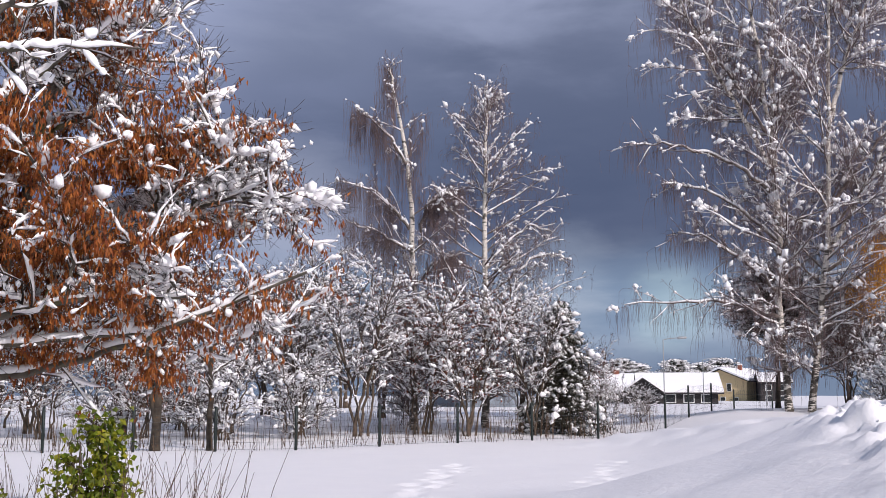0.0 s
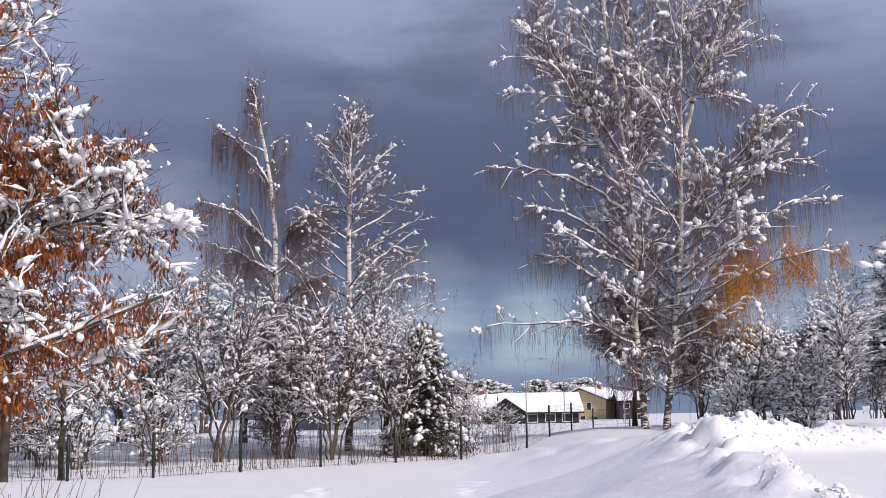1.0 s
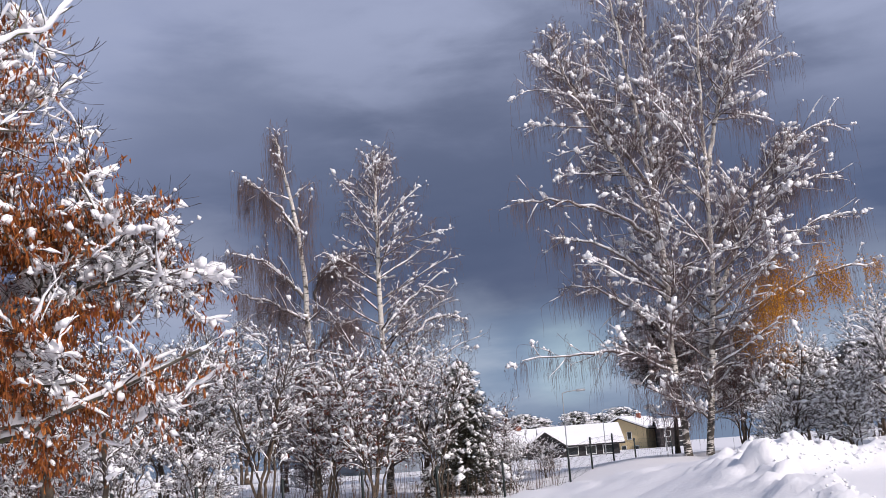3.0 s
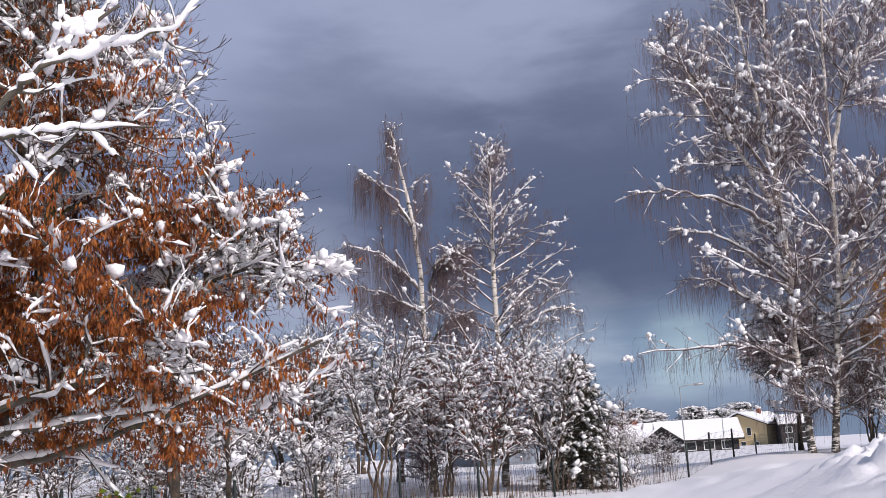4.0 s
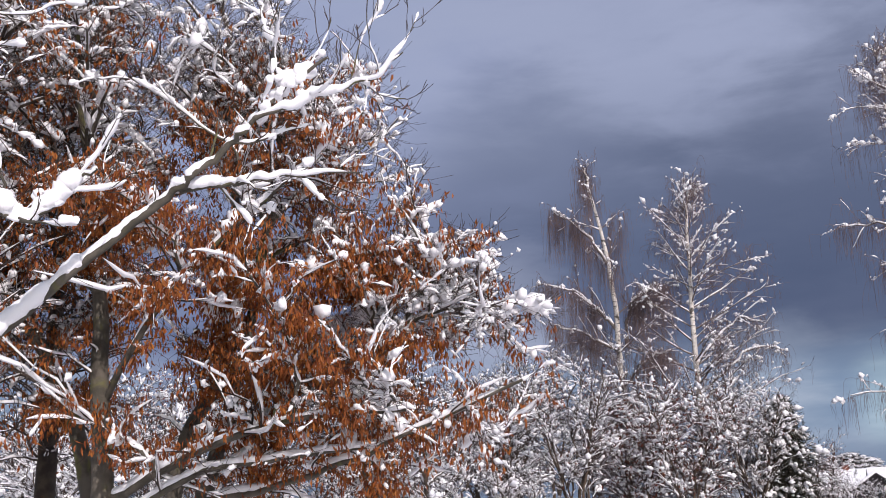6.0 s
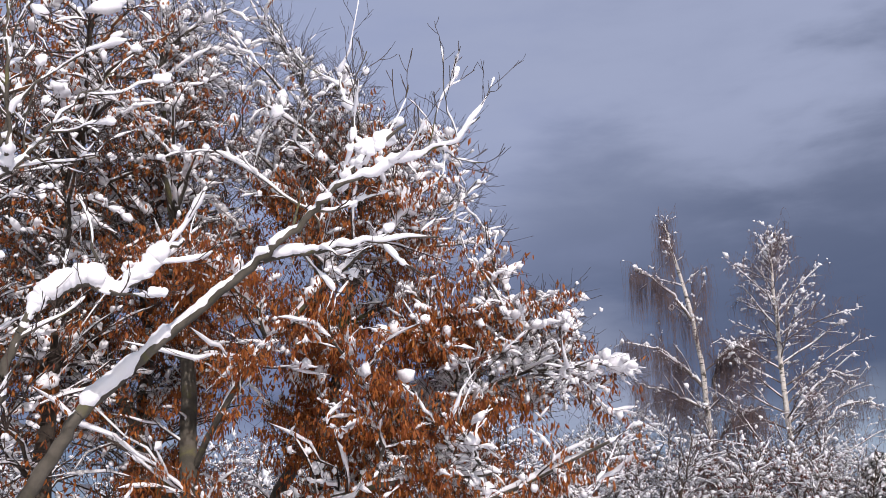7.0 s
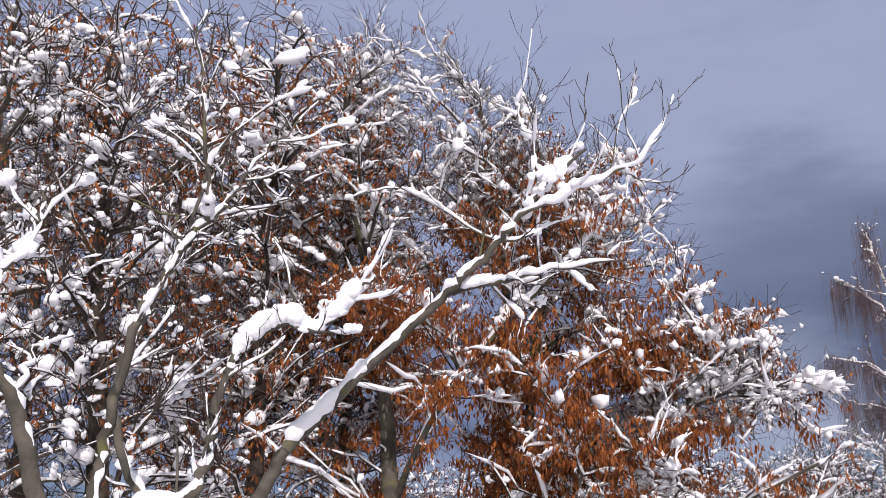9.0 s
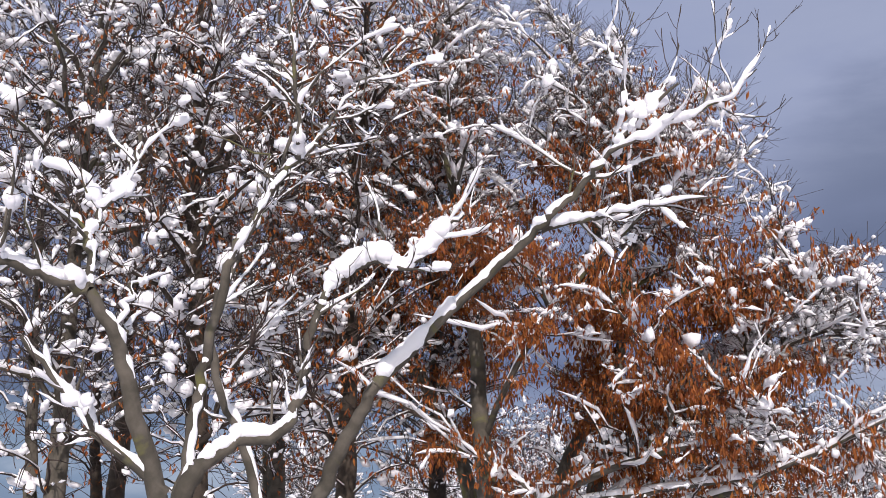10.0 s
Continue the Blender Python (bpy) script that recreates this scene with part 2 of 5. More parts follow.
def blobs(acc, at, size, rng, sub=1, rough=0.25, yaw=None):
    """Lumps at (m, 3) with half-sizes (m, 3), turned and dented at random."""
    m = len(at)
    if not m:
        return
    v, f = ICO[sub]
    p = v[None] * (1 + rng.normal(0, rough, (m, len(v), 1))) * size[:, None]
    a = rng.uniform(0, 6.283, m) if yaw is None else yaw + rng.normal(0, 0.35, m)
    c, s = np.cos(a)[:, None], np.sin(a)[:, None]
    p = np.stack([p[..., 0] * c - p[..., 1] * s, p[..., 0] * s + p[..., 1] * c, p[..., 2]], -1) + at[:, None]
    acc.add(p, (f[None] + np.arange(m)[:, None, None] * len(v)).reshape(-1, 3))


def leaves(acc, at, length, width, rng, hang=1.0):
    """Folded two-sided leaves that hang from (m, 3)."""
    m = len(at)
    if not m:
        return
    d = unit(rng.normal(0, 1, (m, 3)) * (1.15 - 0.75 * hang) + np.array([0, 0, -hang]))
    s = unit(np.cross(d, rng.normal(0, 1, (m, 3))))
    k = np.cross(d, s)
    l = length * rng.uniform(0.6, 1.25, (m, 1))
    b = width * rng.uniform(0.7, 1.2, (m, 1))
    fold = k * b * rng.uniform(0.1, 0.5, (m, 1))
    p = np.stack([at, at + d * l * 0.45 + s * b * 0.5 + fold, at + d * l, at + d * l * 0.5 - s * b * 0.5 + fold], 1)
    i = np.arange(m)[:, None] * 4
    acc.add(p, np.concatenate([i + [0, 1, 2], i + [0, 2, 3]]))


def bez(p0, p1, p2, n, rng, jitter):
    """(m) quadratic curves with n points, roughened."""
    t = np.linspace(0, 1, n)[None, :, None]
    q = (1 - t) ** 2 * p0[:, None] + 2 * t * (1 - t) * p1[:, None] + t ** 2 * p2[:, None]
    ln = np.linalg.norm(p2 - p0, axis=1)[:, None, None]
    return q + rng.normal(0, 1, q.shape) * ln * jitter * np.sin(np.pi * np.minimum(t * 1.3, 1.0)) 


def spline(points, n):
    """A smooth line through a few points."""
    p = np.array(points, float)
    p = np.concatenate([[2 * p[0] - p[1]], p, [2 * p[-1] - p[-2]]])
    out = []
    for x in np.linspace(0, len(p) - 3.0001, n):
        k = int(x)
        t, (a, b, c, d) = x - k, p[k:k + 4]
        out.append(0.5 * (2 * b + (c - a) * t + (2 * a - 5 * b + 4 * c - d) * t * t + (3 * b - a - 3 * c + d) * t ** 3))
    return np.array(out)


def caps(acc, paths, radii, thick, rng, cover=0.8, sides=5, steep=0.8, fine=1):
    """Snow lying along branches: soft broken ridges, thin where a branch is steep."""
    paths, radii = np.asarray(paths, float), np.asarray(radii, float)
    if fine > 1 and len(paths):
        n0 = radii.shape[1]
        f = np.linspace(0, n0 - 1.0001, n0 * fine)
        k = f.astype(int)
        u = (f - k)[None]
        paths = paths[:, k] * (1 - u[..., None]) + paths[:, k + 1] * u[..., None]
        radii = radii[:, k] * (1 - u) + radii[:, k + 1] * u
    m, n = radii.shape
    if not m:
        return
    tan = unit(np.gradient(paths, axis=1))
    flat = np.clip((steep + 0.15 - np.abs(tan[..., 2])) / 0.35, 0, 1)
    z = rng.normal(0, 1, (m, n))
    for _ in range(3 * fine * fine if fine > 1 else (n > 6)):
        z[:, 1:-1] = (z[:, :-2] + 2 * z[:, 1:-1] + z[:, 2:]) / 4
    z /= max(z.std(), 1e-6)
    k = np.clip(0.6 + 0.4 * z + (cover - 0.6) * 1.5, 0, 1.25) * flat
    if fine > 1:
        k *= 1 + rng.normal(0, 0.07, (m, n))
    k[:, 0] *= 0.2
    k[:, -1] *= 0.3
    s = (thick + radii * 0.45) * k
    up = np.zeros_like(paths)
    up[..., 2] = radii * 0.62 + s * 0.45
    up[..., 0] = np.abs(tan[..., 2]) ** 2 * (radii * 0.5 + s * 0.25)      # blown on to the lee of steep wood
    up[s < 0.004] = 0
    keep = (s > 0.006).sum(1) > 1
    tubes(acc, (paths + up)[keep], np.maximum(s, 0.001)[keep], sides)


def inside(rng, n, lobes, shell=0.45):
    """Points in a crown made of ellipsoid lobes (x, y, z, rx, ry, rz, weight)."""
    lobes = np.array(lobes, float)
    k = rng.choice(len(lobes), n, p=lobes[:, 6] / lobes[:, 6].sum())
    d = unit(rng.normal(0, 1, (n, 3)))
    return lobes[k, :3] + d * lobes[k, 3:6] * (rng.uniform(0, 1, (n, 1)) ** shell)


class Grow:
    """A tree that grows level by level: each new branch leaves the nearest older wood towards its own tip."""

    def __init__(self, seed):
        self.rng = np.random.default_rng(seed)
        self.P, self.D, self.R = [], [], []
        self.levels = []

    def keep(self, paths, radii, skip=1):
        tan = unit(np.gradient(paths, axis=1))
        self.P.append(paths[:, skip:].reshape(-1, 3))
        self.D.append(tan[:, skip:].reshape(-1, 3))
        self.R.append(radii[:, skip:].ravel())

    def stem(self, points, r0, r1, n=18, free=0.25, rough=0.012):
        q = spline(points, n)
        q[1:-1] += self.rng.normal(0, rough, (n - 2, 3))
        r = r1 + (r0 - r1) * (1 - np.linspace(0, 1, n)) ** 0.9
        r[0] *= 1.25
        self.keep(q[None], r[None], int(n * free))
        return q[None], r[None]

    def level(self, tips, r0, r1, n=5, rise=0.3, jitter=0.03, lift=0.0, sag=0.0, share=0.7, longest=9.0, bend=0.5):
        P, D, R = np.concatenate(self.P), np.concatenate(self.D), np.concatenate(self.R)
        pick = np.empty(len(tips), int)
        for a in range(0, len(tips), 400):
            t = tips[a:a + 400]
            d = np.sqrt(np.maximum((t ** 2).sum(1)[:, None] + (P ** 2).sum(1)[None] - 2 * t @ P.T, 0))
            pick[a:a + 400] = np.argmin(d + rise * np.maximum(P[None, :, 2] - t[:, None, 2], -d * 0.6) + self.rng.uniform(0, 0.08, d.shape) * d, 1)
        p0 = P[pick]
        ln = np.linalg.norm(tips - p0, axis=1, keepdims=True)
        ok = (ln[:, 0] > 0.03) & (ln[:, 0] < longest)
        pick, p0, ln, tips = pick[ok], p0[ok], ln[ok], tips[ok]
        mid = p0 + (bend * D[pick] + (1 - bend) * unit(tips - p0)) * ln * 0.5
        mid[:, 2] += lift * ln[:, 0]
        end = tips.copy()
        end[:, 2] -= sag * ln[:, 0]
        q = bez(p0, mid, end, n, self.rng, jitter)
        a = np.minimum(R[pick] * share, r0)
        r = a[:, None] + (np.minimum(r1, a)[:, None] - a[:, None]) * np.linspace(0, 1, n)[None]
        self.keep(q, r)
        return q, r


# ---- ground ----
def sstep(x, a, b):
    t = np.clip((x - a) / (b - a), 0, 1)
    return t * t * (3 - 2 * t)


def wave(x, y, scale, seed):
    """Cheap smooth unevenness."""
    r = np.random.default_rng(seed)
    h = np.zeros_like(x)
    for _ in range(7):
        a, f, ph = r.uniform(0, 6.283), r.uniform(0.6, 1.7) / scale, r.uniform(0, 6.283)
        h += np.sin((x * np.cos(a) + y * np.sin(a)) * f * 6.283 + ph + 0.8 * np.sin((x * np.sin(a) - y * np.cos(a)) * f * 3.1 + ph))
    return h / 7


def near_line(x, y, ax, ay, bx, by):
    """Distance to a line, place along it (0 to 1), and side (right is positive)."""
    ux, uy = bx - ax, by - ay
    L = math.hypot(ux, uy)
    t = np.clip(((x - ax) * ux + (y - ay) * uy) / L / L, 0, 1)
    d = np.hypot(x - ax - ux * t, y - ay - uy * t)
    return d, t, np.sign((x - ax) * uy - (y - ay) * ux)


def ground_z(x, y):
    x, y = np.asarray(x, float), np.asarray(y, float)
    r = np.hypot(x, y)
    z = 0.10 + 0.12 * sstep(y + 0.2 * x, 24, 42) + 0.5 * sstep(y + 0.3 * x, 42, 56) + 0.72 * sstep(x - 0.15 * y, -0.5, 5.5) * sstep(y, 9, 27) * (1 - sstep(y, 43.5, 54))
    z = z + 0.05 * wave(x, y, 9, 1) + 0.025 * wave(x, y, 2.6, 2) * (r < 80)
    # ploughed ridge along the edge of the cleared road
    d, t, s = near_line(x, y, 2.6, 3.5, 4.7, 12.6)
    side = sstep(d * s, -0.9, 0.1)
    lump = 1 + side * (0.18 * wave(x, y, 1.3, 3) + 0.14 * wave(x, y, 0.6, 4) + 0.08 * wave(x, y, 0.36, 14)) + 0.05 * wave(x, y, 2.2, 15)
    fall = np.where(s > 0, np.exp(-(d / 0.5) ** 2), np.exp(-(d / 3.0) ** 1.4))
    z = z + (0.90 + 0.44 * t) * fall * lump
    # bank on the far side of the road
    d, t, s = near_line(x, y, 8.6, 25.0, 30.0, 25.0)
    z = z + 0.46 * np.exp(-(d / (0.8 + 0.25 * wave(x, y, 2.6, 16))) ** 2) * (1 + 0.45 * wave(x, y, 1.5, 5) + 0.35 * wave(x, y, 0.6, 6) + 0.15 * wave(x, y, 0.37, 17))
    d, t, s = near_line(x, y, 5.5, 33.0, 10.0, 25.5)
    z = z + 0.35 * np.exp(-(d / 1.3) ** 2) * (1 + 0.3 * wave(x, y, 1.5, 7))
    # trodden trails: pairs of dents
    for ax, ay, bx, by, n in ((3.0, 13.5, 5.2, 21.5, 24), (-1.0, 13.5, 0.4, 26.0, 26), (2.2, 17.0, 4.2, 27.0, 16)):
        for k in range(n):
            f = k / (n - 1)
            px = ax + (bx - ax) * f + 0.13 * (-1) ** k + 0.12 * math.sin(k * 2.3)
            py = ay + (by - ay) * f + 0.1 * math.sin(k * 1.7)
            e = np.hypot(x - px, (y - py) * 0.75)
            z = z - 0.085 * np.exp(-(e / 0.16) ** 2) + 0.012 * np.exp(-((e - 0.26) / 0.1) ** 2)
    return z


def gz(x, y):
    return float(ground_z(x, y))


def ground():
    def axis(lo, hi, fine_lo, fine_hi, step, grow):
        a = list(np.arange(fine_lo, fine_hi + 1e-6, step))
        st = step
        while a[-1] < hi:
            st *= grow
            a.append(a[-1] + st)
        st = step
        while a[0] > lo:
            st *= grow
            a.insert(0, a[0] - st)
        return np.array(a)
    xs, ys = axis(-900, 900, -4, 19, 0.11, 1.08), axis(-300, 1500, 5, 29, 0.11, 1.08)
    X, Y = np.meshgrid(xs, ys)
    a = Acc()
    i = np.arange(X.size).reshape(X.shape)
    a.add(np.stack([X, Y, ground_z(X, Y)], -1), np.stack([i[:-1, :-1], i[:-1, 1:], i[1:, 1:], i[1:, :-1]], -1).reshape(-1, 4))
    ob = mesh("ground", a, SNOW_GROUND, None, "uneven fresh snow over a field, with footprints and ploughed banks", "structure")
    tagged(ob, "", "snow ground")


ground()


# ---- trees ----
def finish_tree(name, at, label, bark, twig, trunk, limbs, fine, snow, leaf=None, leaf_mat=None, leaf_label="", group="", turn=0.0, category="tree", limb_bark=None):
    ob = root(name, at, label, category, group, turn)
    for q, r in trunk:
        a = Acc()
        tubes(a, q, r, 10)
        mesh("trunk", a, bark, ob)
    for q, r in limbs:
        for k in range(len(q)):
            a = Acc()
            tubes(a, q[k:k + 1], r[k:k + 1], 7)
            mesh("limb", a, limb_bark or bark, ob)
    a = Acc()
    for q, r, sides in fine:
        tubes(a, q, r, sides)
    mesh("twig_mass", a, twig, ob, "", "stuff")
    if snow.n:
        mesh("snow", snow, SNOW, ob, "fresh snow lying in clumps on the branches", "stuff")
    if leaf and leaf.n:
        mesh("foliage", leaf, leaf_mat, ob, leaf_label, "stuff", False)
    return ob


def lumps(acc, q, rng, share, size, flat=0.7, sub=1, steep=0.85, bunch=3):
    """Clumps of snow, each a bunch of soft lumps drawn out along the branch that carries it."""
    tan = unit(np.gradient(q, axis=1))
    p, t = q.reshape(-1, 3), tan.reshape(-1, 3)
    k = (rng.uniform(0, 1, len(p)) < share) & (np.abs(t[:, 2]) < steep + rng.uniform(-0.3, 0.2, len(p)))
    p, t = p[k], t[k]
    base = size * np.clip(np.exp(rng.normal(0, 0.4, (len(p), 1))), 0.4, 1.7)
    v, f = ICO[sub]
    for j in range(bunch):
        m = rng.uniform(0, 1, len(p)) < (1.0, 0.8, 0.6, 0.4)[j]
        c = int(m.sum())
        if not c:
            continue
        b = base[m] * rng.uniform(0.5, 1.0, (c, 1))
        e1 = unit(t[m] * (1, 1, 0.8) + rng.normal(0, 0.18, (c, 3)))
        e2 = unit(np.cross(e1, np.array([[0.05, 0.02, 1.0]])))
        e3 = np.cross(e2, e1)
        s = b * np.concatenate([rng.uniform(0.8, 1.9, b.shape), rng.uniform(0.6, 1.0, b.shape), rng.uniform(0.6, 1.0, b.shape) * flat * 1.35], 1)
        at = p[m] + e1 * base[m] * rng.normal(0, 0.9, b.shape) + rng.normal(0, 0.18, (c, 3)) * base[m] + e3 * s[:, 2:] * 0.55
        w3 = v[None] * (1 + rng.normal(0, (0.22, 0.17, 0.11)[sub], (c, len(v), 1))) * s[:, None]
        pts = w3[..., 0:1] * e1[:, None] + w3[..., 1:2] * e2[:, None] + w3[..., 2:3] * e3[:, None] + at[:, None]
        acc.add(pts, (f[None] + np.arange(c)[:, None, None] * len(v)).reshape(-1, 3))


def spawn(rng, q, r, count, lo, hi, angle, length, n, share=0.6, end=0.004, up=0.0, droop=0.0, flat=0.0, wob=0.06, most=9.0, low=1.0):
    """Side shoots of many branches: paths (m, n0, 3), count each, set between lo and hi along them at an angle in degrees."""
    m, n0 = r.shape
    count = np.broadcast_to(np.asarray(count, int), (m,))
    i = np.repeat(np.arange(m), count)
    j = np.concatenate([np.arange(c) for c in count]) if len(i) else i
    t = lo + (hi - lo) * ((j + rng.uniform(0, 1, len(i))) / np.maximum(count[i], 1)) ** low
    f = np.clip(t * (n0 - 1), 0, n0 - 1.001)
    k = f.astype(int)
    u = (f - k)[:, None]
    p0 = q[i, k] * (1 - u) + q[i, k + 1] * u
    pr = r[i, k] * (1 - u[:, 0]) + r[i, k + 1] * u[:, 0]
    tan = unit(q[i, k + 1] - q[i, k])
    side = unit(np.cross(tan, np.array([[0.03, 0.05, 1.0]])))
    over = np.cross(side, tan)
    az = j * 2.4 + rng.uniform(0, 6.283, m)[i] + rng.normal(0, 0.4, len(i))
    perp = unit(side * np.cos(az)[:, None] + over * (np.sin(az) * (1 - flat))[:, None])
    an = np.radians((angle(t) if callable(angle) else angle) + rng.normal(0, 9, len(i)))[:, None]
    d = tan * np.cos(an) + perp * np.sin(an)
    L = (length(t, i) if callable(length) else length) * rng.uniform(0.6, 1.3, len(i))
    s = np.linspace(0, 1, n)[None, :, None]
    way = d[:, None] + np.array([0, 0, 1.0]) * (up * s - droop * s ** 2.5) + np.cumsum(rng.normal(0, wob, (len(i), n, 3)), 1)
    way = unit(way)
    way[:, 0] = 0
    path = p0[:, None] + np.cumsum(way, 1) * (L / (n - 1))[:, None, None]
    a = np.clip(pr * share, 0, most)[:, None]
    rad = a + (np.minimum(end, a) - a) * np.linspace(0, 1, n)[None] ** 0.8
    return path, rad


def russet_tree():
    """Broad tree of several stems that keeps its hanging russet leaves."""
    bx, by = -5.5, 10.8
    at = (bx, by, gz(bx, by))
    g = Grow(11)
    rng = g.rng
    trunk = [g.stem([(-0.2, -0.2, -0.1), (-0.2, -0.2, 2.1), (-0.5, 0.1, 4.2), (-0.9, 0.0, 7.6)], 0.14, 0.04, 20),
             g.stem([(0.45, 0.1, -0.1), (0.75, 0.1, 1.6), (1.15, 0.2, 3.2), (1.6, 0.4, 6.0)], 0.12, 0.03, 20),
             g.stem([(0.15, 0.5, -0.1), (0.3, 0.6, 2.2), (0.9, 0.6, 3.6), (0.7, 0.8, 7.2)], 0.11, 0.03, 20),
             g.stem([(-0.5, 0.5, -0.1), (-1.0, 0.8, 2.4), (-2.0, 0.7, 4.6), (-2.6, 0.6, 7.4)], 0.12, 0.03, 20)]
    low = [g.stem([(-0.1, -0.2, 1.75), (0.9, -0.5, 2.15), (2.0, -0.7, 2.45), (3.1, -0.6, 2.5)], 0.05, 0.018, 16, 0.2),
           g.stem([(-0.1, -0.2, 1.45), (0.8, -0.4, 1.95), (1.8, -0.4, 2.1), (2.8, -0.3, 2.2)], 0.045, 0.016, 16, 0.2),
           g.stem([(0.75, 0.1, 1.7), (1.8, 0.0, 1.9), (2.8, -0.3, 2.2), (4.2, -0.4, 2.75)], 0.048, 0.015, 16, 0.2),
           g.stem([(0.9, 0.1, 2.4), (2.2, 0.1, 3.1), (3.2, 0.0, 3.5), (4.1, 0.2, 3.6)], 0.036, 0.01, 16, 0.2),
           g.stem([(-0.4, 0.0, 2.6), (0.6, -0.6, 3.7), (1.8, -0.9, 4.6), (2.8, -0.9, 5.4)], 0.04, 0.012, 16, 0.2)]
    crown = [(0.2, 0, 3.9, 3.2, 2.4, 1.5, 2.6), (2.7, 0, 3.3, 1.9, 1.8, 1.2, 1.7), (-1.2, 0.4, 6.4, 2.6, 2.4, 2.1, 2.2), (1.2, 0.2, 5.2, 2.1, 2.0, 1.55, 2.2), (-2.6, 0.4, 4.6, 2.2, 2.2, 2.2, 1.2), (1.6, 0.2, 2.45, 2.6, 1.4, 0.6, 0.9), (-1.2, 0.4, 8.2, 1.8, 1.6, 1.2, 0.9), (0.2, 0.3, 6.8, 1.25, 1.3, 1.1, 0.8), (2.3, 0.0, 5.3, 1.1, 1.2, 1.0, 1.5), (1.2, 0.0, 6.3, 1.0, 1.1, 0.8, 0.9), (3.2, 0.0, 4.1, 0.9, 1.0, 0.7, 0.9)]
    def tiers(n, shell, soft):
        p = inside(rng, n, crown, shell)
        lowly = np.clip((6.3 - p[:, 2]) / 1.5, 0, 1)
        step = 0.46
        phase = 0.25 * np.sin(p[:, 0] * 1.3 + p[:, 1] * 0.9)
        flat = (np.round((p[:, 2] + phase) / step)) * step - phase - 0.05 * np.hypot(p[:, 0] - 0.4, p[:, 1]) + rng.normal(0, soft, n)
        p[:, 2] += (flat - p[:, 2]) * lowly
        return p
    a1 = g.level(tiers(190, 0.36, 0.06), 0.040, 0.010, 12, 0.5, 0.022, 0.04)
    def reach(q, part):
        ln = np.linalg.norm(np.diff(q, axis=1), axis=2).sum(1)
        return lambda t, i: np.clip(ln[i] * part * (1.15 - 0.75 * t), 0.16, 0.95)
    main = [(q, r) for q, r in low] + [a1]
    b2 = [spawn(rng, q, r, 9, 0.18, 0.98, 48, reach(q, 0.34), 7, 0.55, 0.005, 0.10, 0.10, 0.72, 0.09, 0.014) for q, r in main]
    a2 = tuple(np.concatenate([b[k] for b in b2]) for k in (0, 1))
    b0 = g.level(tiers(900, 0.26, 0.07), 0.017, 0.005, 7, 0.35, 0.03, 0.05)
    a2 = tuple(np.concatenate([a2[k], b0[k]]) for k in (0, 1))
    a3 = spawn(rng, *a2, 3, 0.2, 1.0, 44, reach(a2[0], 0.42), 4, 0.6, 0.003, 0.12, 0.12, 0.6, 0.12, 0.008)
    top = np.clip((a3[0][:, 0, 2] - 4.6) / 2.5, 0, 1)
    a4 = spawn(rng, *a3, 2, 0.3, 1.0, 38, 0.22, 3, 0.7, 0.0022, 0.25, 0.0, 0.3, 0.1, 0.004)
    spiky = spawn(rng, a3[0][top > 0.3], a3[1][top > 0.3], 1, 0.7, 1.0, 25, 0.34, 4, 0.8, 0.002, 0.5, 0.0, 0.0, 0.06, 0.004)
    snow = Acc()
    for q, r in low:
        caps(snow, q, r, 0.018, rng, 0.95, 8, 0.9, 3)
    caps(snow, *a1, 0.022, rng, 0.75, 6, 0.9, 2)
    caps(snow, *a2, 0.024, rng, 0.62, 4, 0.9)
    px = a3[0][:, -1, 0]
    out = np.clip((px - 0.4) / 2.2, 0, 1) + np.clip((a3[0][:, -1, 2] - 4.6) / 2.0, 0, 1)
    rich = rng.uniform(0, 1, len(out)) < 0.38 + 0.62 * out
    caps(snow, a3[0][rich], a3[1][rich], 0.022, rng, 0.5, 4)
    lumps(snow, a3[0][rich][:, 2:], rng, 0.12, 0.036, 0.95, 0)
    lumps(snow, a2[0][:, 2:], rng, 0.05, 0.055, 0.95, 1)
    lumps(snow, a1[0][:, 4:], rng, 0.06, 0.065, 0.8, 1)
    lumps(snow, a4[0][:, 1:], rng, 0.03, 0.020, 0.9, 0)
    leaf = Acc()
    p = np.concatenate([a4[0][:, 1:].reshape(-1, 3), a3[0][:, 1:].reshape(-1, 3)])
    thin = np.clip(1.15 - np.clip((p[:, 0] - 2.4) / 1.8, 0, 1) * np.clip((p[:, 2] - 2.6) / 0.9, 0, 1), 0.16, 1)
    heat = thin * np.exp(-((p[:, 2] - 3.5) / 2.2) ** 2) * np.clip(1.4 - np.abs(p[:, 0] - 0.5) / 4.4, 0.12, 1) + 0.05
    patch = wave((p[:, 0] + p[:, 1]) * 0.7, p[:, 2] * 2.2, 1.8, 31)
    p = p[rng.uniform(0, 1, len(p)) < heat * np.clip(0.46 + 1.7 * patch, 0.03, 0.85) * np.clip(1.3 - 0.27 * (p[:, 0] - 0.8) - 0.25 * (p[:, 2] - 4.2), 0.12, 1)]
    p = np.repeat(p, 4, 0) + rng.normal(0, 1, (4 * len(p), 3)) * (0.03, 0.03, 0.03) - (0, 0, 0.015)
    leaves(leaf, p, 0.082, 0.027, rng, 1.1)
    finish_tree("russet_tree", at, "broad many-stemmed tree with hanging russet leaves under clumps of snow", BARK_GREY, TWIG, trunk, low + [a1], [(*a2, 3), (*a3, 3), (*a4, 3), (*spiky, 3)], snow, leaf, LEAF_RUSSET, "hanging dry russet-brown leaves")


